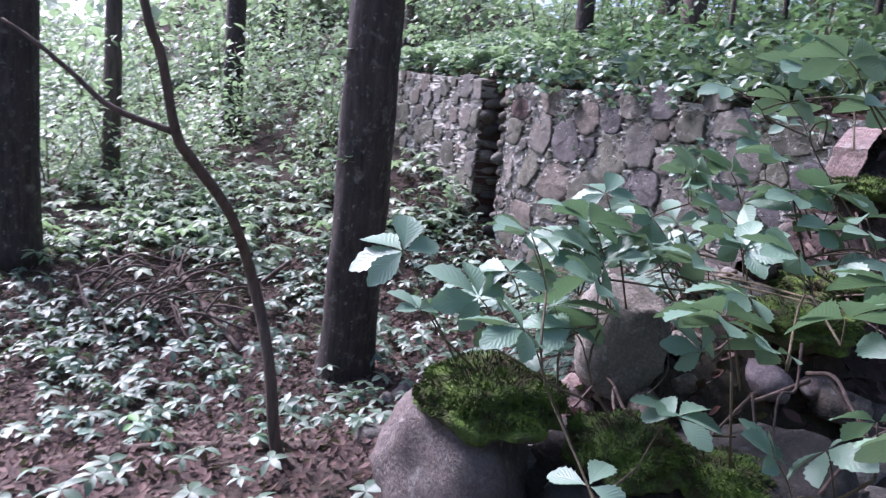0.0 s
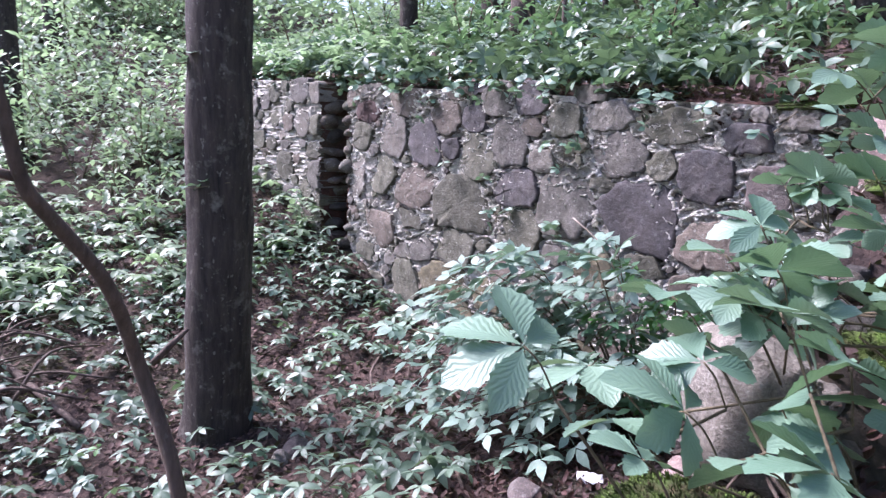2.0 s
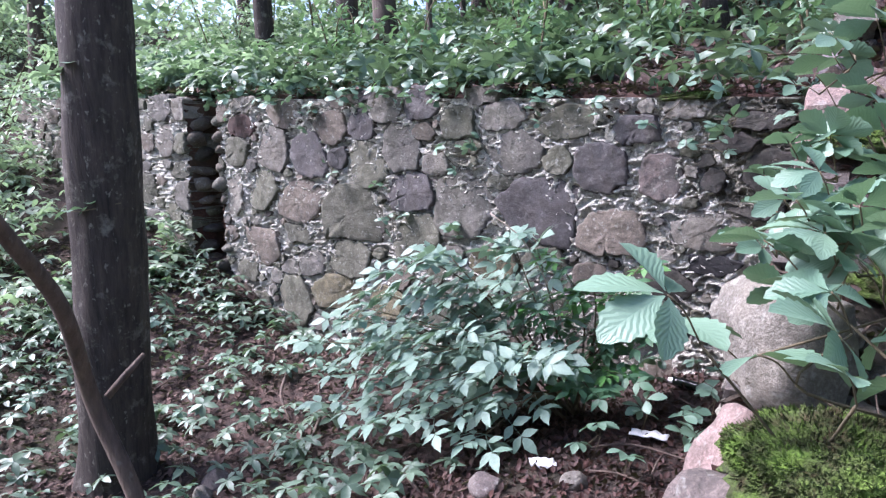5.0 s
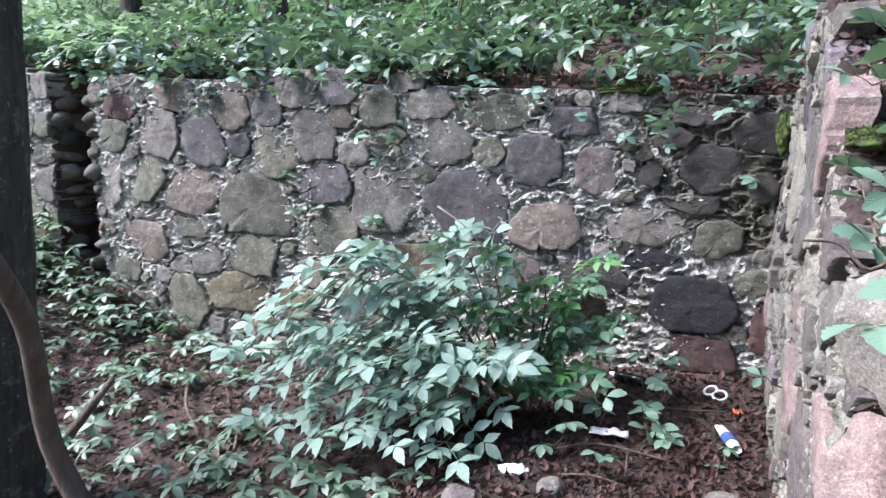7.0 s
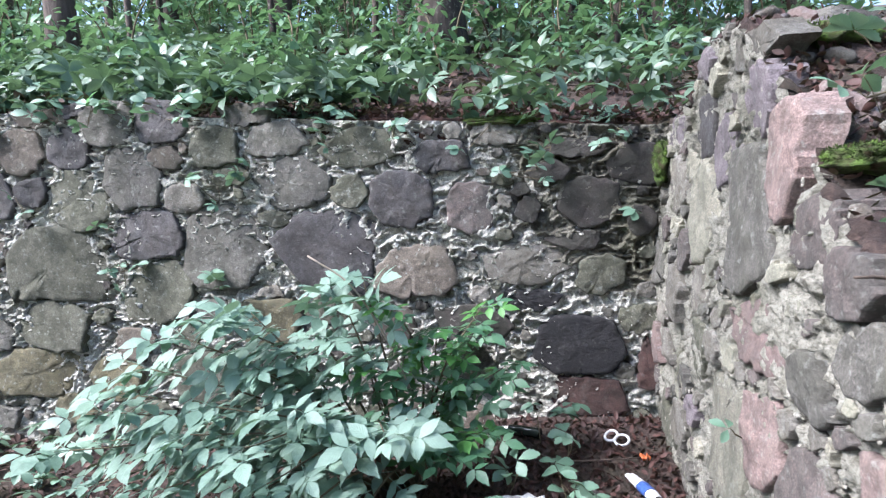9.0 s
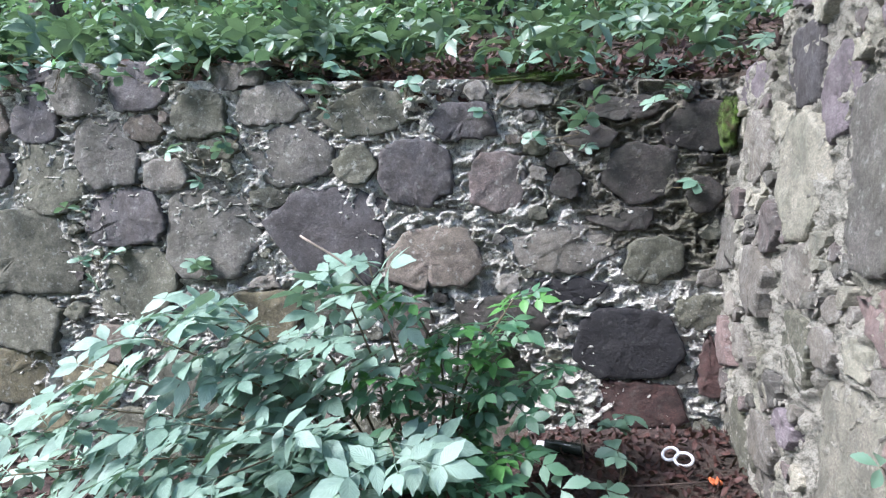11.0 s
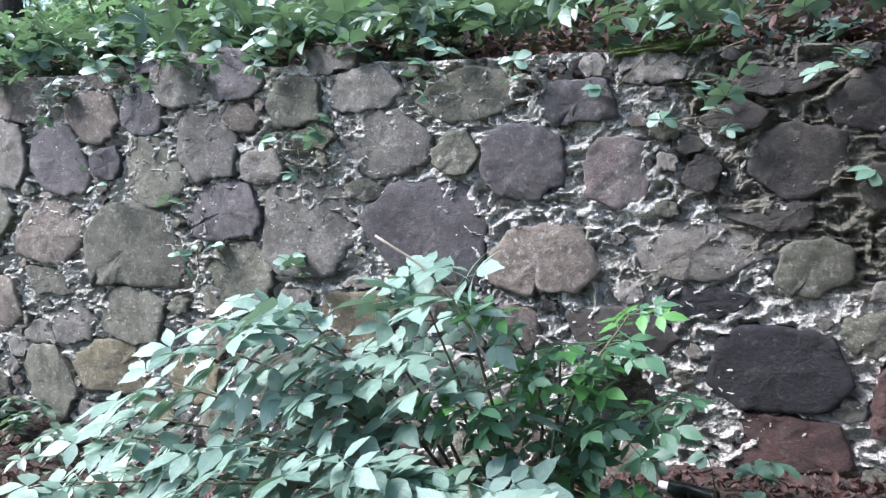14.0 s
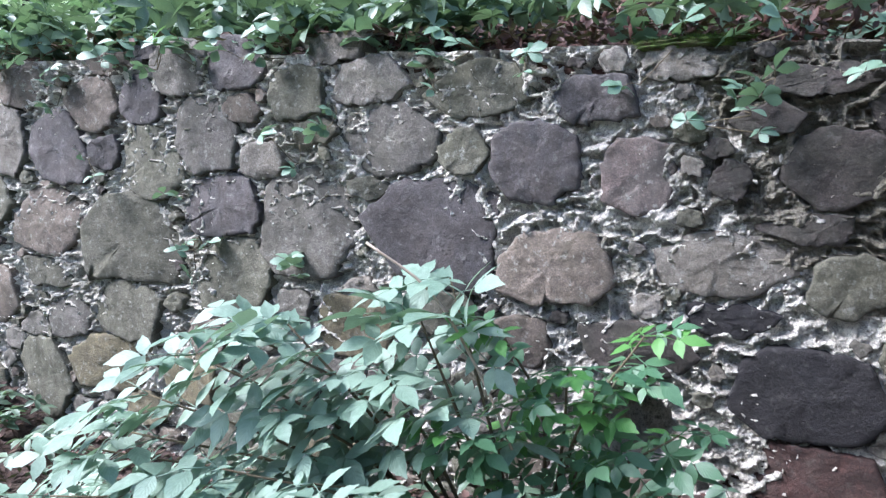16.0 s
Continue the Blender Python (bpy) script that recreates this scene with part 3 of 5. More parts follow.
def side_top(y):
    profile = ((0.3, 0.66), (0.8, 0.76), (1.0, 0.92), (1.35, 1.08), (1.55, 1.22), (1.68, 1.33), (1.82, 1.46), (2.0, 1.6), (2.2, 1.7), (2.5, 1.68), (2.9, 1.5), (3.6, 1.42))
    for (a, p), (b, q) in zip(profile, profile[1:]):
        if y <= b:
            return p + (q - p) * min(1.0, max(0.0, (y - a) / (b - a)))
    return profile[-1][1]


THICK = 0.52
cv, cf = [], []
ys = list(np.arange(0.86, 3.4, 0.0105))
n_face, n_top, n_far = 150, 24, 26
for y in ys:
    t, foot = side_top(y), -0.25
    for j in range(n_face + 1):
        v = foot + (t - foot) * j / n_face
        cv.append((side_x(y, v) + 0.004 + 0.75 * mortar_depth(y, v, 9.0), y, v))
    for j in range(1, n_top + 1):
        x = side_x(y, t) + (THICK - 0.05) * j / n_top
        cv.append((x, y, t + 0.05 * noise.noise(Vector((x * 6, y * 6, 2))) + 0.035 * noise.noise(Vector((x * 17, y * 17, 3))) - (0.3 * step01(2.2, 1.2, y) + 0.05) * (j / n_top) ** 2))
    for j in range(1, n_far + 1):
        far_top = t - 0.3 * step01(2.2, 1.2, y) - 0.05
        v = far_top + (foot - far_top) * j / n_far
        cv.append((side_x(y) + THICK - 0.5 * mortar_depth(y, v, 4.0), y, v))
k = n_face + n_top + n_far + 1
for i in range(len(ys) - 1):
    cf += [(i * k + j, i * k + j + 1, (i + 1) * k + j + 1, (i + 1) * k + j) for j in range(k - 1)]
cf.append(tuple(range(k)))
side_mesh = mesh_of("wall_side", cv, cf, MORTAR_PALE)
side_mesh.materials.append(SOIL)
slots = np.array([0 if j < n_face else 1 for _ in range(len(ys) - 1) for j in range(k - 1)] + [1], dtype=np.int32)
side_mesh.polygons.foreach_set("material_index", slots)
wall_side = new("wall_side", side_mesh)
tagged(wall_side, "broken rubble cross wall of pink and grey stones in pale mortar", "stone wall", kind="structure")

SIDE = [
    (2.5, 1.11, 0.36, 0.31, "c"), (2.01, 1.1, 0.53, 0.37, "g"), (1.75, 1.25, 0.26, 0.29, "p"), (1.81, 0.82, 0.49, 0.18, "p"),
    (1.98, 1.45, 0.22, 0.22, "v"), (1.55, 1.1, 0.2, 0.16, "r"), (2.04, 1.58, 0.33, 0.11, "l"), (2.54, 1.41, 0.46, 0.19, "d"), (1.34, 1.0, 0.24, 0.15, "r"),
    (1.28, 0.89, 0.41, 0.14, "g"), (1.48, 0.78, 0.28, 0.13, "g"), (2.13, 0.43, 0.5, 0.32, "c"), (2.89, 0.76, 0.42, 0.19, "l"),
    (3.05, 0.13, 0.4, 0.3, "o"), (1.1, 0.66, 0.26, 0.16, "p"), (2.97, 1.2, 0.32, 0.21, "l"), (3.02, 1.42, 0.33, 0.13, "v"),
    (2.3, 1.3, 0.2, 0.24, "v"), (1.75, 0.55, 0.3, 0.22, "p"), (1.45, 0.5, 0.34, 0.24, "r"), (2.5, 0.62, 0.3, 0.2, "o"),
]
seeds_side = filled(SIDE, 0.75, 3.25, side_top, lambda u: -0.15, rng, "lcpvgrlc", (0.14, 0.32), None, 700)
seeds_side = filled(seeds_side, 0.75, 3.25, side_top, lambda u: -0.1, rng, "lcgr", (0.05, 0.1), None, 900)


def on_side(u, v, out):
    return (side_x(u, v) - out, u, v)


seeds_side = [q for q in seeds_side if q[1] + 0.55 * q[3] < side_top(q[0]) + 0.045 and q[0] > 0.9]
for i in range(len(seeds_side)):
    under("stone", stone_mesh(i, seeds_side, on_side, rng, 0.006, (-0.006, 0.016), "side", 1.2), wall_side)
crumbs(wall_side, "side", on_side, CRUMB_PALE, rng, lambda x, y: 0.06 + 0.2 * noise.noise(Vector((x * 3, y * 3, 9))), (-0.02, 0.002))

seeds_far = filled([], 0.95, 2.6, lambda y: side_top(y) - 0.5, lambda u: -0.1, rng, "nnbngn", (0.2, 0.4), None, 260)
for i in range(len(seeds_far)):
    me = stone_mesh(i, seeds_far, lambda u, v, out: (side_x(u) + THICK + out, u, v), rng)
    me.flip_normals()
    under("stone", me, wall_side)


# ---- loose boulders on the broken end of the cross wall ----
def rock_mesh(name, seed, size, mat, cuts=11, level=3, rough=0.05):
    """A split boulder: a ball cut by random planes, then roughened."""
    rg = random.Random(seed)
    bm = bmesh.new()
    bmesh.ops.create_icosphere(bm, subdivisions=level, radius=1.0)
    planes = []
    for _ in range(cuts):
        d = Vector((rg.gauss(0, 1), rg.gauss(0, 1), rg.gauss(0, 1))).normalized()
        planes.append((d, rg.uniform(0.62, 0.86)))
    for v in bm.verts:
        p = v.co.copy()
        for d, h in planes:
            o = p.dot(d) - h
            if o > 0:
                p -= d * o * 0.92
        q = p * 2.2 + Vector((seed, 0, 0))
        p *= 1 + rough * noise.noise(q) + rough * 0.6 * noise.noise(q * 3) + rough * 0.3 * noise.noise(q * 8)
        v.co = Vector((p.x * size[0], p.y * size[1], p.z * size[2]))
    me = bpy.data.meshes.new(name)
    bm.to_mesh(me)
    bm.free()
    me.materials.append(mat)
    me.polygons.foreach_set("use_smooth", np.ones(len(me.polygons), dtype=bool))
    return me


def boulder(x, y, z, size, tone, seed, turn=(0, 0, 0), label="", cuts=11):
    ob = new("boulder", rock_mesh("boulder", seed, size, STONE[tone], cuts, 4, 0.11))
    ob.matrix_basis = pose(x, y, z, *turn)
    return tagged(ob, label, "boulder", "boulders of the broken wall")


boulder(0.41, 0.51, 0.71, (0.18, 0.17, 0.17), "r", 3, (0, 0, 20), "pale rosy boulder with moss on top at the wall's broken end", 14)
boulder(0.62, 0.74, 0.68, (0.19, 0.17, 0.14), "n", 5, (0, 8, -10), "dark damp boulder topped with moss in the broken wall")
boulder(0.31, 0.92, 0.89, (0.135, 0.115, 0.2), "l", 8, (6, -6, 30), "upright pale beige boulder leaning on the broken wall", 20)
boulder(0.28, 0.86, 0.56, (0.15, 0.17, 0.24), "p", 12, (0, 0, 12), "large pink granite boulder at the wall's broken end", 15)
boulder(0.62, 0.52, 0.46, (0.17, 0.17, 0.2), "n", 41, (0, 0, 33), "dark brown boulder deep in the broken wall")
boulder(0.44, 0.75, 0.62, (0.18, 0.18, 0.16), "n", 43, (0, 10, 12), "brown soil-covered boulder in the broken wall")
boulder(0.36, 0.46, 0.36, (0.17, 0.16, 0.22), "r", 15, (0, 0, 60), "rosy granite boulder low in the broken wall", 13)
boulder(0.64, 0.97, 0.72, (0.18, 0.18, 0.16), "n", 21, (0, 0, 40), "dark brown boulder under creeper leaves")
boulder(0.4, 1.4, 0.95, (0.14, 0.13, 0.1), "p", 24, (0, 0, 15), "pink granite boulder on the stepped top of the wall", 18)
boulder(0.31, 1.83, 1.37, (0.13, 0.12, 0.11), "p", 27, (0, 0, 35), "pale pink boulder on the stepped top of the wall", 18)
boulder(0.36, 2.2, 1.62, (0.16, 0.18, 0.11), "l", 31, (0, 0, 5), "pale boulder crowning the broken cross wall", 18)
# dark stone tone carries the shade at the wall's foot
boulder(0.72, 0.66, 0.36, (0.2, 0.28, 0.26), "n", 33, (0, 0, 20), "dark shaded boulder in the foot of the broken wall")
boulder(0.46, 0.4, 0.12, (0.22, 0.17, 0.28), "b", 36, (0, 0, 80), "brown grey boulder at the foot of the broken wall")
boulder(0.66, 1.35, 0.62, (0.2, 0.26, 0.2), "n", 39, (0, 0, 10), "dark brown boulder in the wall's core")

# ragged stones stacked up the two sides of the recess in the long wall
rng = random.Random(77)
for edge, lean in ((RECESS[0] - 0.03, 1), (RECESS[1] + 0.03, -1)):
    for q in range(13):
        me = rock_mesh("stone", 400 + q + 30 * lean, (rng.uniform(0.05, 0.14), rng.uniform(0.12, 0.18), rng.uniform(0.04, 0.09)), STONE[rng.choice("bbgon")], 13, 2, 0.08)
        under("stone", me, wall_back, "", pose(edge + lean * rng.uniform(-0.02, 0.03), WALL_Y + rng.uniform(0.02, 0.12), -0.05 + q * 0.14 + rng.uniform(-0.02, 0.02), rng.uniform(-12, 12), rng.uniform(-12, 12), rng.uniform(-25, 25)))
rng = random.Random(12)


# ---- moss ----
def moss(x, y, z, size, seed, turn=0, spikes=900, label="thick bright green moss cushion on a boulder"):
    """A cushion that follows its boulder, with upright fronds."""
    rg = random.Random(seed)
    base = new("moss_cushion", rock_mesh("moss_cushion", seed, size, MOSS, 0, 4, 0.3))
    base.matrix_basis = pose(x, y, z, 0, 0, turn)
    tagged(base, label, "moss")
    spike = leaflet(1.0, 0.3, 2, 0.4, 0.5)
    mats = []
    for _ in range(int(spikes * 1.7)):
        d = Vector((rg.gauss(0, 1), rg.gauss(0, 1), abs(rg.gauss(0, 0.9)))).normalized()
        p = Vector((d.x * size[0], d.y * size[1], d.z * size[2])) * (1 + 0.3 * noise.noise(d * 2.2 + Vector((seed, 0, 0))))
        m = Matrix.Translation(p) @ (d + Vector((0, 0, -0.2 + rg.uniform(-0.3, 0.3)))).to_track_quat("Y", "Z").to_matrix().to_4x4()
        mats.append(m @ Matrix.Rotation(rg.uniform(0, 6.3), 4, "Y") @ Matrix.Scale(rg.uniform(0.006, 0.0125), 4))
    v, f, u = scatter(spike, [np.array(m) for m in mats])
    tagged(under("fronds", mesh_of("fronds", v, f, MOSS, u), base), kind="stuff")


for q in range(110):
    y = 0.6 + 1.9 * rng.random()
    x = side_x(y) + rng.uniform(0.08, 0.6)
    sz = rng.uniform(0.02, 0.07)
    z = side_top(y) - 0.3 * step01(2.2, 1.2, y) * min(1.0, (x - side_x(y)) / THICK) ** 2 if y > 0.9 else 0.7
    ob = new("rubble_stone", rock_mesh("rubble_stone", 200 + q, (sz, sz * 0.8, sz * 0.6), STONE[rng.choice("nnbvpl")], 12, 3, 0.1))
    ob.matrix_basis = pose(x, y, z + 0.01, rng.uniform(-30, 30), rng.uniform(-30, 30), q * 53)
    tagged(ob, "small broken stone lying on the ruined wall top", "stone", "rubble on the broken wall")

moss(0.455, 0.54, 0.86, (0.125, 0.12, 0.055), 2, 20, 3600)
moss(0.6, 0.73, 0.81, (0.1, 0.095, 0.05), 4, 0, 2000, "moss cushion with bare brown patches on a dark boulder")
moss(0.4, 1.4, 1.035, (0.11, 0.11, 0.045), 6, 40, 1300, "dull green moss on the stepped wall top")
moss(0.3, 1.62, 1.255, (0.09, 0.14, 0.035), 7, 10, 1500, "olive green moss on the stepped wall top")
moss(0.36, 2.05, 1.6, (0.12, 0.12, 0.045), 8, 0, 900, "brown-green moss capping the cross wall")
moss(0.46, 1.25, 0.98, (0.12, 0.11, 0.05), 11, 20, 900, "dull moss between stones on the wall top")
moss(0.7, 0.84, 0.8, (0.07, 0.08, 0.035), 9, 0, 800, "thin moss under creeper on the broken wall")
moss(-0.72, 3.34, 1.53, (0.19, 0.07, 0.022), 13, 0, 900, "flat strip of moss along the wall's top edge")
moss(-1.05, 2.05, -0.14, (0.07, 0.06, 0.05), 17, 0, 500, "small moss cushion on the forest floor")
moss(0.03, 3.22, 1.3, (0.035, 0.07, 0.1), 19, 0, 500, "moss in the damp inner corner of the walls")


# ---- trees ----
def crown_piece(rg, height, spread, count, leaf_size):
    mats = []
    tpl = leaflet(1.0, 0.55, 2, 0.2, 0.3)
    hubs = [(rg.gauss(0, spread), rg.gauss(0, spread), height + rg.uniform(-2.2, 2.6)) for _ in range(46)]
    for _ in range(count):
        h = rg.choice(hubs)
        p = Vector(h) + Vector((rg.gauss(0, 0.42), rg.gauss(0, 0.42), rg.gauss(0, 0.3)))
        s = leaf_size * rg.uniform(0.7, 1.3)
        m = Matrix.Translation(p) @ Euler((rg.uniform(-0.7, 0.4), rg.uniform(-0.5, 0.5), rg.uniform(0, 6.3))).to_matrix().to_4x4() @ Matrix.Scale(s, 4)
        mats.append(np.array(m))
    return scatter(tpl, mats), hubs


def tree(x, y, radius, height, seed, bark, label, sides=14, lean=(0, 0), leaves=320, leaf=0.17, detail=16):
    rg = random.Random(seed)
    z = ground_z(x, y) - 0.12
    ob = tagged(new("tree"), label, "tree", "forest trees")
    ob.matrix_basis = pose(x, y, z, 0, 0, 0)
    pts, rad = [], []
    for i in range(detail + 1):
        t = i / detail
        h = height * t ** 1.35
        pts.append((lean[0] * h + 0.03 * math.sin(h * 0.9 + seed), lean[1] * h + 0.03 * math.sin(h * 0.7 + seed * 2), h))
        flare = 1 + 0.3 * math.exp(-h / 0.16)
        rad.append(radius * flare * (1 - 0.72 * t * t))
    v, f, u = tube(pts, rad, sides, 0.09)
    under("trunk", mesh_of("trunk", v, f, bark, u), ob)
    (cv_, cf_, cu_), hubs = crown_piece(rg, height * 0.92, 1.15, leaves, leaf)
    for h in hubs[:9]:
        a = rg.uniform(0.55, 0.9)
        s = Vector((lean[0] * height * a, lean[1] * height * a, height * a))
        v, f, u = tube(smooth_line([s, s.lerp(Vector(h), 0.5) + Vector((0, 0, 0.25)), h], 3), [radius * 0.3 * (1 - 0.11 * q) for q in range(7)], 5)
        under("limb", mesh_of("limb", v, f, bark, u), ob)
    under("crown", mesh_of("crown", cv_, cf_, LEAF_FAR, cu_), ob)
    return ob


tree(-3.13, 1.31, 0.185, 8.5, 1, BARK, "dark wet tree trunk with faint lichen, rising from leaf litter", 40, (0.127, 0.0), 420, 0.17, 60)
tree(-5.6, -1.0, 0.24, 9, 2, BARK, "thick black tree trunk among undergrowth", 20, (0, 0), 120)
tree(-9.6, 1.25, 0.15, 9, 3, BARK, "dark tree trunk up the wooded slope", 14, (-0.04, 0.0), 80)
tree(-8.2, -0.35, 0.11, 7, 4, BARK_FAR, "slim dark tree trunk up the wooded slope", 12, (-0.05, 0.02), 80)
BACK = [(-1.4, 5.4, 0.19), (-4.75, 5.4, 0.13), (-5.85, 5.9, 0.12), (-6.7, 5.3, 0.12), (-1.35, 8.2, 0.06), (-0.15, 7.6, 0.07), (0.4, 9.0, 0.08),
        (-2.25, 8.4, 0.05), (-3.5, 9.6, 0.12), (-6.9, 6.9, 0.16), (-4.9, 7.4, 0.1), (-3.4, 7.0, 0.11), (1.6, 7.2, 0.14), (-8.4, 8.6, 0.14),
        (-11.5, 4.6, 0.13), (-12.8, 2.4, 0.15), (-10.4, 7.8, 0.12), (-2.0, 5.7, 0.028), (-1.15, 6.0, 0.025), (-0.1, 5.8, 0.03), (0.3, 6.3, 0.035), (-3.0, 5.9, 0.03), (-7.7, 11.5, 0.14), (-2.0, 12.0, 0.16), (1.2, 12.4, 0.14), (-5.2, 13.0, 0.15), (-3.9, 5.1, 0.025), (-4.3, 6.2, 0.03), (-2.6, 6.6, 0.035), (-0.7, 7.2, 0.045), (0.9, 5.6, 0.03), (-1.75, 7.0, 0.04), (-5.4, 6.9, 0.045), (-0.5, 9.8, 0.1), (-2.9, 10.2, 0.11), (-6.2, 9.6, 0.12), (2.2, 9.5, 0.12), (-4.2, 11.6, 0.13)]
for q, (x, y, r) in enumerate(BACK):
    tree(x, y, r, 7.5 + (q * 7) % 4, 20 + q, BARK_FAR if q % 3 else BARK, "slender grey-brown forest tree on the slope" if r < 0.11 else "grey-brown tree trunk on the slope above the wall", 10, ((q % 5 - 2) * 0.025, (q % 3 - 1) * 0.03), 90 if x < -6 else 380, 0.2, 10)

# the bent sapling
B = Vector((-1.11, 0.63, ground_z(-1.11, 0.63) - 0.08))
sap = tagged(new("sapling"), "thin bent bare sapling with a side branch and a broken stub", "sapling")
sap.matrix_basis = Matrix.Translation(B)
STEM_LINE = [[-1.05, 0.49, 0.02], [-1.08, 0.44, 0.39], [-1.15, 0.38, 0.68], [-1.02, 0.27, 0.95], [-0.91, 0.13, 1.14], [-0.87, 0.08, 1.22], [-0.81, 0.03, 1.44], [-0.78, -0.02, 1.59]]
line = smooth_line([Vector((0, 0.02, 0))] + [Vector(p) - B for p in STEM_LINE] + [Vector(STEM_LINE[-1]) - B + Vector(q) for q in ((-0.05, -0.1, 0.6), (-0.2, -0.15, 1.4))])
v, f, u = tube(line, [0.027 * (1 - 0.6 * (i / len(line)) ** 0.7) for i in range(len(line))], 12, 0.16)
sap_stem = under("stem", mesh_of("stem", v, f, TWIG, u), sap)
line = smooth_line([Vector(p) - B for p in [[-0.87, 0.08, 1.22], [-0.9, -0.1, 1.28], [-0.92, -0.21, 1.37], [-0.93, -0.31, 1.45], [-0.95, -0.39, 1.5]]])
v, f, u = tube(line, [0.011 * (1 - 0.6 * i / len(line)) for i in range(len(line))], 8, 0.1)
under("branch", mesh_of("branch", v, f, TWIG, u), sap_stem)
line = [Vector(p) - B for p in [[-1.14, 0.41, 0.68], [-1.13, 0.46, 0.73], [-1.13, 0.51, 0.77]]]
v, f, u = tube(line, [0.01, 0.009, 0.006], 7, 0.1)
under("stub", mesh_of("stub", v, f, TWIG, u), sap_stem, "pale broken stub")

# leaves on the dark trunk
for x, y, z, s in ((-2.84, 1.17, 1.72, 0.11), (-2.9, 1.08, 1.68, 0.09), (-2.82, 1.2, 1.07, 0.09), (-2.86, 1.1, 1.05, 0.08)):
    sprig = tagged(new("trunk_sprig"), "small leafy sprig growing on the dark tree trunk", "sprig", "trunk sprigs")
    sprig.matrix_basis = pose(x, y, z, 20, 10, 40 * x)
    v, f, u = palmate(s, 3, 5, int(z * 100))
    under("leaf", mesh_of("leaf", v, f, LEAF, u), sprig)
    v, f, u = tube([(0, 0, 0), (-0.05, 0.02, -0.02), (-0.12, 0.05, -0.03)], [0.002, 0.002, 0.003], 5)
    under("twig", mesh_of("twig", v, f, STEM, u), sprig)

# ---- ground cover ----
rng = random.Random(5)


def low_poses(count, x_range, y_range, size, lift, density, tilt=0.45, lean=0.0):
    out = []
    while len(out) < count:
        x, y = rng.uniform(*x_range), rng.uniform(*y_range)
        if rng.random() > density(x, y):
            continue
        s = rng.uniform(*size)
        z = (wall_top(x) + 0.05 if 3.25 < y < 3.9 and x > -8.6 else ground_z(x, y)) + rng.uniform(*lift)
        m = Matrix.Translation((x, y, z)) @ Euler((rng.gauss(lean, tilt * 0.6), rng.gauss(0, tilt * 0.6), rng.uniform(0, 6.3))).to_matrix().to_4x4() @ Matrix.Scale(s, 4)
        out.append(np.array(m))
    return out


def cover(x, y):
    """How thick the low plants stand: sparse in the walled corner, patchy in front, thick on the slopes."""
    if not (3.22 > y or y > 3.3) or not (x < -0.02 or x > 0.75 or y > 3.4 or y < 0.1):
        return 0.0
    patch = 0.5 + 0.9 * noise.noise(Vector((x * 0.9, y * 0.9, 8)))
    if y > 3.26:
        edge = 1.0 if y < 4.3 else 0.3
        return edge * (0.35 + 0.7 * max(0, patch)) if x < -1.5 else 0.06 + 0.14 * max(0, patch)
    if x > -1.0 and y > 1.0:
        return 0.0
    if x > -3.2:
        return max(0.02, patch - 0.3)
    return max(0.12, patch)


PLANT = joined([moved(leaflet(1.0, 0.5, 3, 0.25, 0.35), pose(0, 0, 0, rng.uniform(-12, 12), rng.uniform(-12, 12), a)) for a in (0, 70, 142, 215, 290)])
PLANT3 = joined([moved(leaflet(1.0, 0.62, 3, 0.2, 0.3), pose(0, 0, 0, 0, 0, a)) for a in (0, 100, 235)])
groups = (
    ("ground_cover", PLANT, low_poses(1500, (-7, -0.2), (-1.6, 3.25), (0.045, 0.095), (0.03, 0.16), cover), "low five-fingered creeper leaves carpeting the forest floor"),
    ("ground_cover", PLANT3, low_poses(700, (-6, 0.0), (-1.6, 3.2), (0.03, 0.06), (0.02, 0.1), cover), "small three-leaved seedlings among the litter"),
    ("ground_cover", PLANT, low_poses(6800, (-15, -5.0), (-6, 8), (0.06, 0.13), (0.04, 0.3), cover), "thick low undergrowth covering the wooded slope"),
    ("ground_cover", PLANT, low_poses(3600, (-36, -13), (-16, 16), (0.16, 0.34), (0.1, 0.7), lambda x, y: 1.0), "pale leafy undergrowth far up the wooded slope"),
    ("ground_cover", PLANT, low_poses(2900, (-8.6, 2.0), (3.28, 7), (0.07, 0.135), (0.05, 0.2), cover, 0.6, 0.5), "leafy creeper covering the bank above the wall"),
    ("ground_cover", PLANT3, low_poses(1200, (-10, 3), (3.9, 13), (0.06, 0.11), (0.05, 0.35), cover, 0.5, 0.5), "leafy seedlings on the bank above the wall"),
)
# sunlight and haze on the slope put into a paler leaf colour
LEAF_SUNNY = leaf_material("sunlit_tint_leaf", (0.17, 0.25, 0.15), (0.34, 0.43, 0.3), 0.48, 0.45, 5, False, 0.7)
for name, tpl, ms_, label in groups:
    v, f, u = scatter(tpl, ms_)
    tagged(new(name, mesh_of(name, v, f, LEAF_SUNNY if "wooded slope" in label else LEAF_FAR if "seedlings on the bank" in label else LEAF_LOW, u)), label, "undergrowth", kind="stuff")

litter_leaf = leaflet(1.0, 0.62, 2, 0.45, -0.35)
ms_ = low_poses(22000, (-6.5, 0.9), (-1.5, 3.3), (0.025, 0.06), (0.004, 0.03), lambda x, y: 1.0 if not (x > -0.05 and y > 0.2) and not (x > -1.1 and y > 1.7) else 0, 0.5)
ms_ += low_poses(9500, (-9, 2), (3.3, 8.0), (0.03, 0.075), (0.004, 0.03), lambda x, y: 1.0, 0.6)
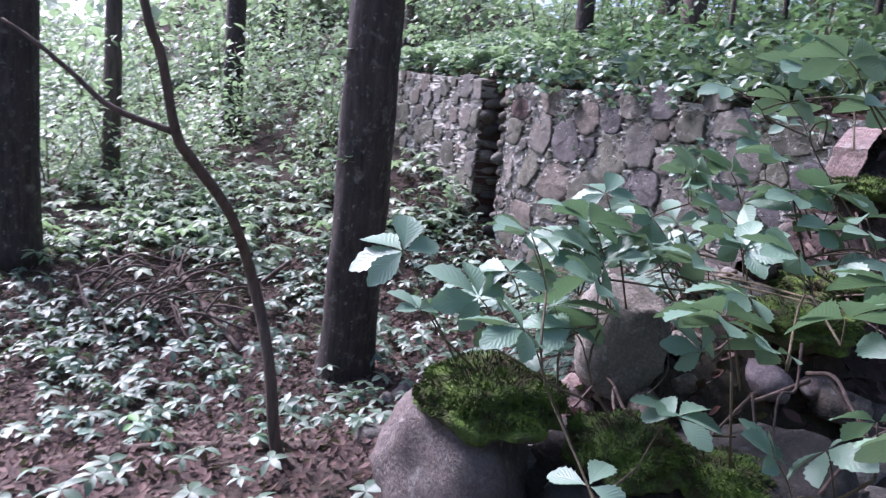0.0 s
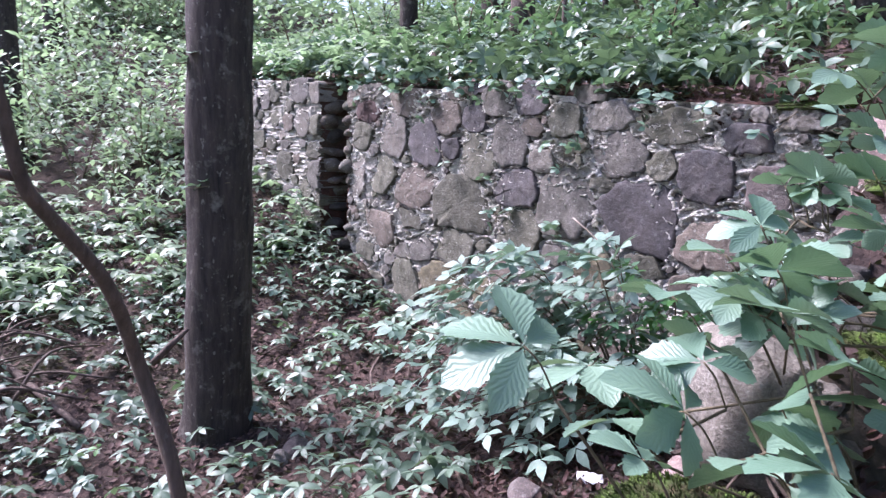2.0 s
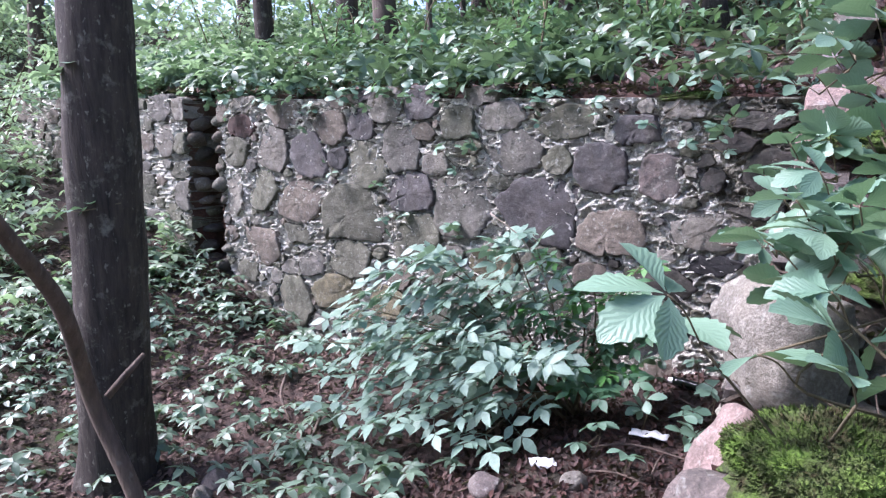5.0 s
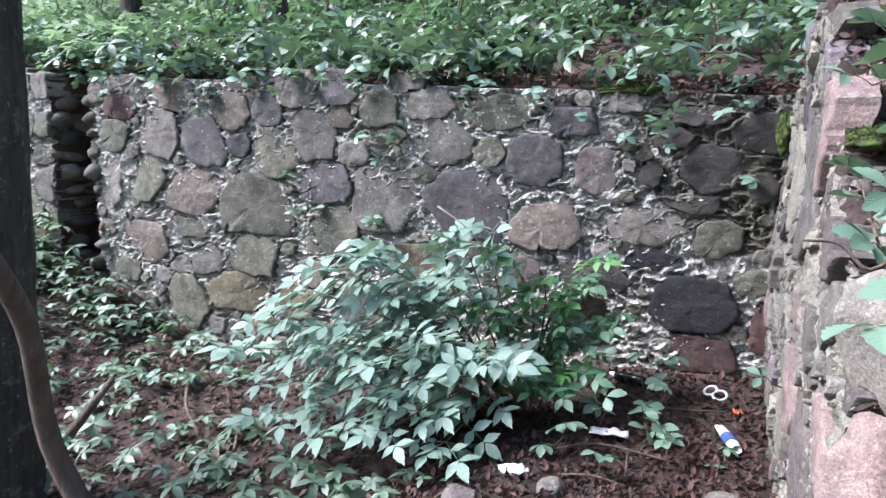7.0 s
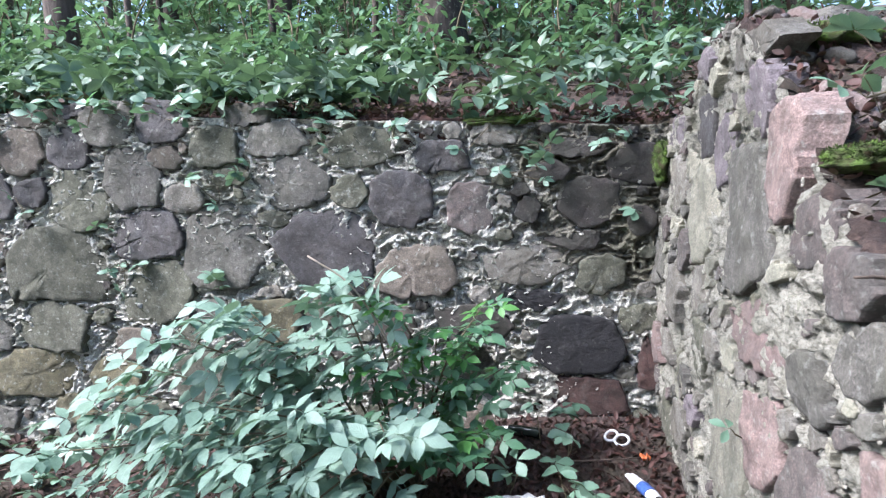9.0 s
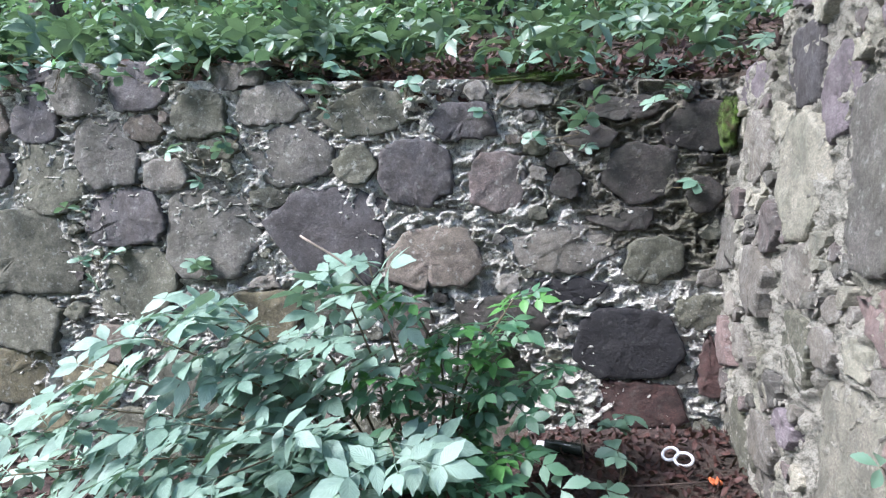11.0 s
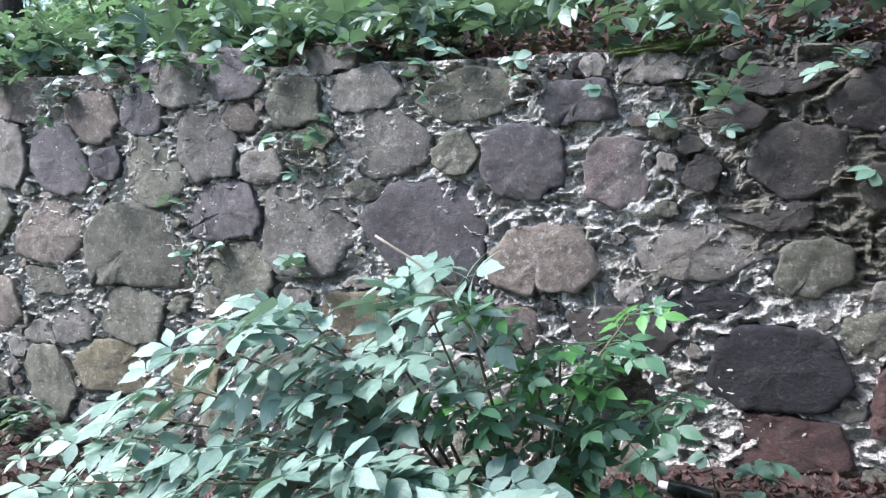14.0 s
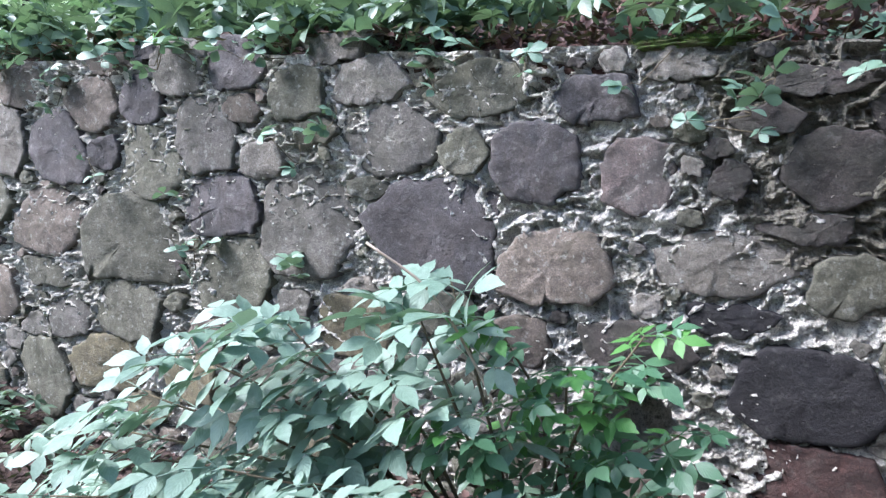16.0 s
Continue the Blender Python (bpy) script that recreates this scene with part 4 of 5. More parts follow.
ms_ += low_poses(5000, (-13, -6), (-4, 4), (0.04, 0.08), (0.004, 0.02), lambda x, y: 1.0, 0.5)
v, f, u = scatter(litter_leaf, ms_)
tagged(new("leaf_litter", mesh_of("leaf_litter", v, f, DEAD, u)), "curled brown dead leaves littering the forest floor", "leaf litter", kind="stuff")
ms_ = low_poses(5200, (-1.3, 0.12), (1.5, 3.28), (0.012, 0.042), (-0.004, 0.018), lambda x, y: 1.0, 0.9)
ms_ += low_poses(3600, (-2.4, 1.2), (3.3, 4.1), (0.015, 0.05), (-0.03, 0.03), lambda x, y: 1.0, 0.9)
for _ in range(2600):
    y = rng.uniform(0.5, 2.4)
    x = side_x(y) + rng.uniform(0.08, 0.62)
    z = side_top(y) - (0.3 * step01(2.2, 1.2, y) + 0.05) * ((x - side_x(y)) / THICK) ** 2
    ms_.append(np.array(pose(x, y, z + rng.uniform(0.0, 0.03), rng.gauss(0, 30), rng.gauss(0, 30), rng.uniform(0, 360)) @ Matrix.Scale(rng.uniform(0.012, 0.04), 4)))
v, f, u = scatter(leaflet(1.0, 0.6, 3, 0.5, -0.5), ms_)
tagged(new("leaf_litter", mesh_of("leaf_litter", v, f, HUMUS_LEAF, u)), "damp dark red-brown leaf crumbs in the walled corner and on the wall tops", "leaf litter", kind="stuff")


# ---- undergrowth shrubs behind the wall and up the slope ----
def shrub_pieces(seed, height, count, leaf):
    rg = random.Random(seed)
    stems, mats = [], []
    for s in range(rg.randint(2, 4)):
        tip = Vector((rg.gauss(0, 0.3) * height, rg.gauss(0, 0.3) * height, height * rg.uniform(0.7, 1.0)))
        stems.append(tube(smooth_line([(0, 0, -0.1), tip * 0.5 + Vector((0.03, 0.02, 0.1)), tip], 4), [0.011 * (1 - 0.08 * q) for q in range(9)], 5))
        for _ in range(count):
            t = rg.uniform(0.25, 1.0)
            p = tip * t + Vector((rg.gauss(0, 0.16), rg.gauss(0, 0.16), rg.gauss(0, 0.06))) * height ** 0.5
            m = Matrix.Translation(p) @ Euler((rg.uniform(-0.6, 0.2), rg.gauss(0, 0.25), rg.uniform(0, 6.3))).to_matrix().to_4x4() @ Matrix.Scale(leaf * rg.uniform(0.6, 1.2), 4)
            mats.append(np.array(m))
    return joined(stems), scatter(leaflet(1.0, 0.5, 3, 0.2, 0.3), mats)


SHRUBS = []
for q, (h, c, lf) in enumerate(((0.7, 60, 0.1), (1.2, 90, 0.1), (1.8, 130, 0.11))):
    (sv_, sf_, su_), (lv_, lf_, lu_) = shrub_pieces(70 + q, h, c, lf)
    SHRUBS.append((mesh_of("stem", sv_, sf_, STEM, su_), mesh_of("foliage", lv_, lf_, LEAF_FAR, lu_), mesh_of("foliage", lv_, lf_, LEAF_SUNNY, lu_)))
spots = [(-2.2, 4.25), (-1.25, 4.7), (-3.5, 4.4), (-0.4, 4.5), (-2.7, 4.9), (-4.6, 4.5), (-1.7, 5.2)]
for _ in range(74):
    x, y = rng.uniform(-9, 2.5), rng.uniform(5.2, 13)
    spots.append((x, y))
for _ in range(100):
    x, y = rng.uniform(-16, -6.2), rng.uniform(-4, 6)
    if not (y > 2.8 and y < 4 and x > -8.8):
        spots.append((x, y))
for q, (x, y) in enumerate(spots):
    kind = q % 3 if y > 5 or x < -7.5 else 0
    ob = tagged(new("understorey_shrub"), "thin-stemmed green forest shrub in the undergrowth", "shrub", "understorey shrubs")
    ob.matrix_basis = pose(x, y, ground_z(x, y), 0, 0, q * 47)
    under("stem", SHRUBS[kind][0], ob)
    # left-hand shrubs get the foliage with sunlight in its colour
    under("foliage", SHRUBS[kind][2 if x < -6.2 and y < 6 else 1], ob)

# far woods all round, in the leaf colour lightened to look sunlit
mats = []
while len(mats) < 34000:
    a, d = rng.uniform(0, 2 * math.pi), 12 + 16 * rng.random() ** 1.3
    x, y = d * math.cos(a) - 2, d * math.sin(a) + 1
    z = ground_z(x, y) + abs(rng.gauss(0, 3.4)) + rng.uniform(0, 5) * rng.random()
    if noise.noise(Vector((x * 0.35, y * 0.35, z * 0.5))) < -0.12 or (x < -5 and y < 4 and z > ground_z(x, y) + 2.6):
        continue
    m = Matrix.Translation((x, y, z)) @ Euler((rng.uniform(-0.8, 0.5), rng.uniform(-0.5, 0.5), rng.uniform(0, 6.3))).to_matrix().to_4x4() @ Matrix.Scale(rng.uniform(0.25, 0.6), 4)
    mats.append(np.array(m))
v, f, u = scatter(leaflet(1.0, 0.6, 2, 0.2, 0.3), mats)
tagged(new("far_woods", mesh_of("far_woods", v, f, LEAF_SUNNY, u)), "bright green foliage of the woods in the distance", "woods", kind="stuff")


# ---- elder bush before the wall ----
bush = tagged(new("elder_bush"), "leafy elder bush with pinnate leaves before the stone wall", "bush")
BB = Vector((-1.05, 2.66, ground_z(-1.05, 2.66)))
bush.matrix_basis = Matrix.Translation(BB)
rng = random.Random(23)
PIN, PIN_GREEN, PIN_LIME = [], [], []
for q in range(6):
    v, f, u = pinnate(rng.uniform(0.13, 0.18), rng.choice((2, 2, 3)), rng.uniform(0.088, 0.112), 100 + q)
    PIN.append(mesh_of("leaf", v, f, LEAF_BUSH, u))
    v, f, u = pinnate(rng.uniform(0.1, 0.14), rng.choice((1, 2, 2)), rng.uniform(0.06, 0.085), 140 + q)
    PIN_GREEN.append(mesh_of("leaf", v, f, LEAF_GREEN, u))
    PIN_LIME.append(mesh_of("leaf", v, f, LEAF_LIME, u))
# tips of the shoots: the tall crown, the side towards the light with sky sheen painted pale, the low skirt, the green
# side by the hole
PALE = [(-1.17, 2.5, 0.98), (-1.23, 2.45, 0.88), (-1.6, 2.4, 0.85), (-1.72, 2.35, 0.84), (-1.83, 2.3, 0.77), (-1.96, 2.25, 0.66), (-2.01, 2.2, 0.57), (-2.15, 2.2, 0.44), (-2.26, 2.15, 0.3),
        (-1.32, 2.4, 0.76), (-1.55, 2.3, 0.66), (-1.63, 2.15, 0.55), (-1.7, 2.05, 0.42), (-1.35, 2.15, 0.5)]
SKIRT = [(-1.35, 1.95, 0.3), (-1.75, 1.98, 0.25), (-2.3, 2.4, 0.24), (-2.1, 2.1, 0.2), (-1.3, 1.88, 0.16), (-1.0, 2.15, 0.42), (-1.1, 1.98, 0.1), (-1.6, 1.88, 0.12), (-1.45, 2.0, 0.4), (-1.9, 1.95, 0.1)]
GREEN = [(-1.05, 2.52, 0.86), (-0.9, 2.6, 0.75), (-0.74, 2.75, 0.81), (-0.8, 2.7, 0.7), (-0.65, 2.75, 0.56), (-0.76, 2.7, 0.42), (-0.87, 2.6, 0.51), (-1.12, 2.4, 0.62), (-1.01, 2.5, 0.66), (-0.8, 2.35, 0.26), (-0.95, 2.3, 0.34), (-0.72, 2.5, 0.3), (-1.15, 2.3, 0.42)]
for q, tip in enumerate(PALE + SKIRT + GREEN):
    t = Vector(tip) - BB - Vector((0, 0, 0.09 if tip[2] > 0.5 else 0.03))
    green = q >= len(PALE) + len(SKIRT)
    lift = 0.1 if q < len(PALE) or green else 0.16
    side = Vector((rng.gauss(0, 0.04), rng.gauss(0, 0.04), lift))
    line = smooth_line([(0.05 * math.cos(q), 0.05 * math.sin(q), -0.05), t * 0.5 + side, t], 6)
    v, f, u = tube(line, [0.0075 * (1 - 0.055 * i) for i in range(len(line))], 6, 0.1)
    bough = under("branch", mesh_of("branch", v, f, STEM, u), bush)
    first = 4 if green else 6
    for i, p in enumerate(line[first:]):
        last = first + i == len(line) - 1
        along = (line[-1] - line[-3]).normalized()
        for k in range(3 if last else 2):
            if not last and rng.random() < 0.3:
                continue
            turn = (k - 1) * 1.1 if last else (1 if k else -1) * rng.uniform(0.8, 1.5)
            out = Vector((along.x, along.y, 0.15 * along.z)) + Vector((rng.gauss(0, 0.2), rng.gauss(0, 0.2) - 0.15, rng.gauss(0, 0.12) - 0.06))
            out = Matrix.Rotation(turn, 3, "Z") @ out
            up = Vector((-0.22 + rng.gauss(0, 0.25), -0.5 + rng.gauss(0, 0.25), 0.8))
            ay = out.normalized()
            az = (up - ay * up.dot(ay)).normalized()
            m = Matrix((ay.cross(az), ay, az)).transposed().to_4x4()
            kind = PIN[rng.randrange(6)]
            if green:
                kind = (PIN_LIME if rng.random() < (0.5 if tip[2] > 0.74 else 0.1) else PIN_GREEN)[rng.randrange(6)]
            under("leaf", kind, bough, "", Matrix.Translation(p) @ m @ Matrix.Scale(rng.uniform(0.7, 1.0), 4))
# dead twig that sticks out of the bush
line = [Vector(p) - BB for p in ((-1.36, 2.42, 0.98), (-1.2, 2.45, 0.86), (-1.08, 2.47, 0.66), (-0.98, 2.45, 0.46))]
v, f, u = tube(smooth_line(line, 4), [0.004] * 13, 5)
under("dead_twig", mesh_of("dead_twig", v, f, plain("pale_dead_twig", (0.4, 0.32, 0.24)), u), bush, "pale dead twig")


# ---- creeper on the walls ----
CREEPER = [mesh_of("leaf", *(lambda p: (p[0], p[1], LEAF, p[2]))(palmate(1.0, c, 14, 40 + q, 0.085))) for q, c in enumerate((5, 5, 5, 3, 5))]
NEAR = "large five-fingered creeper leaves over the mossy broken wall"
CREEPER_LIME = mesh_of("leaf", *(lambda p: (p[0], p[1], LEAF_LIME, p[2]))(palmate(1.0, 3, 8, 60, 0.07)))


def creeper(root, leaves, label, name="creeper_shoot", stem_r=0.002):
    """A shoot: a stem from its root past its leaves, each leaf on a stalk. Leaves: place, size, tilt towards x and y, turn."""
    ob = tagged(new(name), label, "creeper", "creeper shoots")
    R0 = Vector(root)
    ob.matrix_basis = Matrix.Translation(R0)
    line = [Vector((0, 0, 0))]
    for x, y, z, s, tx, ty, tz in leaves:
        p = Vector((x, y, z)) - R0
        foot = p * 0.8 + Vector((0.01, 0.01, -0.25 * s))
        line.append(foot)
        v, f, u = tube(smooth_line([foot, (foot + p) / 2 + Vector((0, 0, 0.1 * s)), p], 3), [0.0013] * 7, 5)
        stalk = under("stalk", mesh_of("stalk", v, f, STEM, u), ob)
        lime = rng.random() < 0.012
        under("leaf", CREEPER_LIME if lime else CREEPER[rng.randrange(5)], stalk, "bright young leaf" if lime else "", Matrix.Translation(p) @ pose(0, 0, 0, tx + (14 if label == NEAR else 0), ty, tz) @ Matrix.Scale(s, 4))
    if len(line) > 1:
        pts = smooth_line(line, 4)
        v, f, u = tube(pts, [stem_r] * len(pts), 6)
        under("stem", mesh_of("stem", v, f, STEM, u), ob)
    return ob


def facing(n, spot, spread, size, tilt):
    """Leaves about a spot, turned to the light and to the open side."""
    out = []
    for _ in range(n):
        x, y, z = (c + rng.gauss(0, 1) * s for c, s in zip(spot, spread))
        out.append((x, y, z, rng.uniform(*size), tilt[0] + rng.uniform(-22, 22), tilt[1] + rng.uniform(-22, 22), rng.uniform(0, 360)))
    return out


creeper((0.4, 0.5, 0.9), [(0.29, 0.42, 1.085, 0.105, 15, -20, 110)], NEAR)
creeper((0.45, 0.52, 0.9), [(0.49, 0.38, 1.03, 0.06, 10, 20, 100)], NEAR)
creeper((0.6, 0.65, 0.9), [(0.54, 0.52, 1.0, 0.1, 22, 15, 185), (0.34, 0.64, 1.13, 0.085, 25, -10, 200)], NEAR)
creeper((0.7, 0.85, 0.95), [(0.72, 0.77, 1.08, 0.1, 32, 14, 200)], NEAR)
creeper((0.75, 0.8, 0.9), [(0.73, 0.7, 0.93, 0.075, 12, 5, 20)], NEAR)
creeper((0.7, 0.95, 1.0), [(0.8, 0.79, 1.05, 0.08, 25, 20, 160), (0.73, 0.89, 1.17, 0.085, 25, 10, 140), (0.88, 0.81, 1.12, 0.09, 25, 15, 240)], NEAR)
creeper((0.45, 0.95, 1.0), [(0.46, 0.83, 1.14, 0.09, 28, -5, 190), (0.57, 0.87, 1.12, 0.095, 25, 5, 160), (0.42, 0.72, 1.11, 0.085, 20, -10, 150)], NEAR)
creeper((0.45, 1.1, 1.1), [(0.43, 1.03, 1.28, 0.085, 30, -10, 180), (0.4, 1.13, 1.34, 0.085, 25, -10, 150), (0.57, 1.15, 1.26, 0.09, 20, 0, 200), (0.62, 1.1, 1.2, 0.09, 20, 5, 120)], NEAR)
creeper((0.42, 0.8, 1.0), [(0.36, 0.73, 1.18, 0.08, 15, -15, 170), (0.38, 0.78, 1.22, 0.07, 20, -15, 80)], NEAR)
creeper((0.5, 0.6, 0.92), [(0.38, 0.48, 1.01, 0.085, 12, -8, 240), (0.44, 0.56, 1.08, 0.085, 15, -5, 60)], NEAR)
creeper((0.3, 1.05, 1.05), [(0.22, 1.12, 1.14, 0.065, 20, -25, 150), (0.24, 1.03, 1.07, 0.07, 20, -20, 100), (0.2, 1.18, 1.2, 0.05, 20, -20, 200)], NEAR)
creeper((0.4, 1.4, 1.35), [(0.25, 1.5, 1.52, 0.07, 20, -15, 160), (0.34, 1.08, 1.45, 0.075, 15, -12, 120), (0.2, 1.42, 1.4, 0.06, 25, -20, 80)], NEAR)
creeper((0.4, 0.85, 1.0), facing(5, (0.38, 0.74, 1.15), (0.05, 0.06, 0.05), (0.07, 0.09), (18, -10)), NEAR)
creeper((0.35, 1.0, 1.05), facing(5, (0.33, 0.98, 1.22), (0.06, 0.08, 0.05), (0.065, 0.085), (18, -10)), NEAR)
creeper((0.7, 1.15, 1.0), facing(9, (0.62, 1.1, 1.2), (0.13, 0.12, 0.06), (0.07, 0.1), (24, 8)), NEAR)
creeper((0.9, 0.85, 0.7), facing(3, (0.88, 0.8, 0.9), (0.06, 0.04, 0.05), (0.06, 0.08), (24, 12)), NEAR)
creeper((0.66, 0.4, 0.6), [(0.695, 0.725, 0.92, 0.07, 12, 8, 160)], NEAR)
creeper((0.75, 0.6, 0.7), [(0.78, 0.52, 0.87, 0.07, 10, 0, 30), (0.55, 0.55, 0.98, 0.06, 10, 10, 330)], NEAR)
creeper((0.98, 0.9, 0.8), facing(4, (1.0, 0.78, 1.04), (0.05, 0.06, 0.08), (0.07, 0.1), (25, 10)), NEAR)
creeper((0.6, 1.3, 1.3), [(0.56, 1.13, 1.5, 0.1, 28, 0, 190), (0.6, 1.2, 1.42, 0.09, 22, 0, 140)], NEAR)
creeper((0.6, 0.9, 1.0), facing(8, (0.6, 0.95, 1.14), (0.12, 0.1, 0.04), (0.07, 0.095), (25, 5)), NEAR)
creeper((0.55, 0.62, 0.85), facing(3, (0.42, 0.6, 1.08), (0.07, 0.06, 0.05), (0.08, 0.11), (22, -14)), NEAR)
creeper((0.6, 0.7, 0.85), facing(4, (0.52, 0.72, 1.1), (0.1, 0.07, 0.05), (0.08, 0.11), (24, -8)), NEAR)
creeper((0.75, 0.8, 0.85), [(0.78, 0.705, 1.09, 0.1, 20, 8, 185)], NEAR)
creeper((0.62, 0.6, 0.85), [(0.61, 0.5, 1.03, 0.085, 16, 0, 150), (0.53, 0.54, 1.16, 0.08, 16, -4, 190)], NEAR)
creeper((0.55, 1.2, 1.0), [(0.51, 1.06, 1.32, 0.085, 20, 0, 170), (0.58, 1.05, 1.25, 0.085, 18, 4, 130)], NEAR)
creeper((0.4, 1.5, 1.15), [(0.3, 1.3, 1.44, 0.1, 28, -8, 190), (0.38, 1.25, 1.5, 0.11, 22, 0, 150), (0.24, 1.42, 1.42, 0.08, 24, -16, 230)], NEAR)
creeper((0.32, 1.15, 0.95), facing(6, (0.3, 1.05, 1.14), (0.05, 0.08, 0.05), (0.06, 0.085), (22, -18)), NEAR)
creeper((0.12, 1.9, 0.5), [(0.05, 1.75, 0.58, 0.05, 40, -30, 60)], "single creeper sprig growing out of the cross wall")

HANG = "creeper sprig with green leaves hanging over the wall's stones"
for x, z, n_leaf in ((-3.6, 1.6, 4), (-2.24, 1.29, 2), (-2.77, 0.86, 4), (-2.06, 1.38, 4), (-0.51, 1.38, 5), (-0.57, 1.27, 3), (-0.25, 1.03, 1), (-2.22, 0.8, 4), (-2.84, 1.05, 2),
                     (-3.45, 1.22, 2), (-1.65, 1.42, 2), (-3.93, 1.74, 4), (-4.6, 1.6, 2), (-2.9, 1.7, 4), (-1.3, 1.5, 3), (-0.2, 1.45, 3)):
    creeper((x, 3.33, z + 0.05), facing(n_leaf, (x, 3.2, z), (0.06, 0.02, 0.05), (0.05, 0.085), (48, 0)), HANG, "wall_creeper", 0.002)
for x in np.arange(-8.4, 0.4, 0.17):
    n_leaf = rng.choice((5, 7, 9)) if x < -1.6 else rng.choice((0, 2, 4))
    if n_leaf:
        spot = (x, 3.28 + rng.uniform(-0.03, 0.26), wall_top(x) + rng.uniform(0.0, 0.09))
        creeper((x, 3.45, wall_top(x)), facing(n_leaf, spot, (0.09, 0.09, 0.05), (0.07, 0.11), (44, 0)), "creeper trailing along the overgrown top of the wall", "wall_creeper", 0.002)

# ---- small plants in the walled corner ----
for x, y, h, n_leaf, s in ((-0.38, 2.95, 0.16, 5, 0.075), (-0.4, 2.74, 0.14, 5, 0.08), (-0.52, 2.96, 0.16, 3, 0.06), (-0.12, 2.44, 0.08, 4, 0.065), (-0.42, 2.45, 0.12, 5, 0.08),
                           (-0.3, 2.3, 0.12, 4, 0.08), (-0.62, 2.5, 0.14, 5, 0.08), (-0.7, 2.2, 0.12, 5, 0.08), (-0.75, 2.85, 0.2, 5, 0.08), (-0.5, 2.05, 0.1, 4, 0.07)):
    g = ground_z(x, y)
    creeper((x, y, g), facing(n_leaf - 2, (x, y - 0.02, g + h), (0.035, 0.03, 0.03), (s * 0.9, s * 1.2), (20, 0)), "small green seedling in the damp walled corner", "seedling", 0.0025)


# ---- low creeper plants on the litter ----
for q in range(58):
    x, y = rng.uniform(-4.6, -1.3), rng.uniform(-0.5, 3.0)
    if math.hypot(x + 3.1, y - 1.31) < 0.35 or (x > -2.0 and y > 1.6):
        continue
    g = ground_z(x, y)
    creeper((x, y, g), facing(rng.choice((2, 3, 4)), (x, y, g + 0.09), (0.06, 0.06, 0.03), (0.05, 0.085), (12, -8)), "low creeper plant with five-fingered leaves on the litter", "ground_creeper", 0.002)


# ---- fallen sticks ----
def stick(points, radius, label="fallen brown twig lying on the leaf litter"):
    pts = [Vector((x, y, ground_z(x, y) + h)) for x, y, h in points]
    line = smooth_line(pts, 4)
    v, f, u = tube(line, [radius * (1 - 0.5 * i / len(line)) for i in range(len(line))], 7, 0.15)
    tagged(new("fallen_stick", mesh_of("fallen_stick", v, f, TWIG, u)), label, "stick", "fallen sticks")


stick([(-5.6, 0.25, 0.04), (-4.6, 0.45, 0.05), (-3.6, 0.7, 0.03)], 0.035, "dark fallen branch lying on the forest floor")
stick([(-1.3, 0.75, 0.01), (-1.9, 0.25, 0.03), (-2.3, 0.0, 0.01)], 0.03, "brown root running along the ground from the sapling")
stick([(-1.3, 0.7, 0.0), (-1.6, 0.1, 0.03), (-1.7, -0.4, 0.01)], 0.026, "brown root running along the ground from the sapling")
stick([(-1.7, 1.9, 0.03), (-1.4, 1.75, 0.05), (-1.15, 1.6, 0.02)], 0.014)
stick([(-2.6, 2.4, 0.02), (-2.35, 2.1, 0.06), (-2.2, 1.9, 0.02)], 0.01)
stick([(-0.75, 2.2, 0.02), (-0.55, 2.25, 0.05), (-0.25, 2.3, 0.02)], 0.007)
stick([(-0.6, 2.9, 0.02), (-0.4, 2.8, 0.03), (-0.1, 2.85, 0.02)], 0.005)
stick([(-3.2, 2.6, 0.02), (-2.9, 2.3, 0.08), (-2.7, 2.2, 0.02)], 0.012)
for q in range(44):
    x, y, a = rng.uniform(-5.3, -4.0), rng.uniform(-0.6, 0.4), rng.uniform(0, 3.1)
    h = rng.uniform(0.06, 0.32)
    stick([(x, y, 0.02), (x + 0.3 * math.cos(a), y + 0.3 * math.sin(a), h), (x + 0.7 * math.cos(a), y + 0.7 * math.sin(a), h * 0.6)], rng.uniform(0.006, 0.016), "dark dead twig in a tangled brush heap")
for q in range(14):
    x, y, a = rng.uniform(-4, -0.3), rng.uniform(0.9, 3.1), rng.uniform(0, 3.1)
    stick([(x, y, 0.01), (x + 0.12 * math.cos(a), y + 0.12 * math.sin(a), 0.03), (x + 0.26 * math.cos(a), y + 0.26 * math.sin(a), 0.01)], 0.005)
for q in range(12):
    x, y, a = rng.uniform(-1.5, 1.0), rng.uniform(3.9, 6), rng.uniform(-0.5, 0.5)
    stick([(x, y, 0.02), (x + 0.25 * math.cos(a), y + 0.25 * math.sin(a), 0.04), (x + 0.55 * math.cos(a), y + 0.55 * math.sin(a), 0.02)], 0.008)

for q in range(26):
    y = rng.uniform(0.5, 1.5)
    x, a = side_x(y) + rng.uniform(0.12, 0.6), rng.uniform(0, 6.3)
    pts = []
    for k in range(4):
        px, py = x + 0.07 * k * math.cos(a) + rng.gauss(0, 0.012), y + 0.07 * k * math.sin(a) + rng.gauss(0, 0.012)
        pts.append(Vector((px, py, side_top(py) + rng.uniform(0.02, 0.09) - 0.2 * (px - side_x(py)))))
    line = smooth_line(pts, 4)
    r = rng.uniform(0.0022, 0.006)
    v, f, u = tube(line, [r * (1 - 0.5 * i / len(line)) for i in range(len(line))], 6, 0.2)
    tagged(new("creeper_root", mesh_of("creeper_root", v, f, TWIG, u)), "thin brown creeper root winding over the broken wall", "root", "creeper roots")

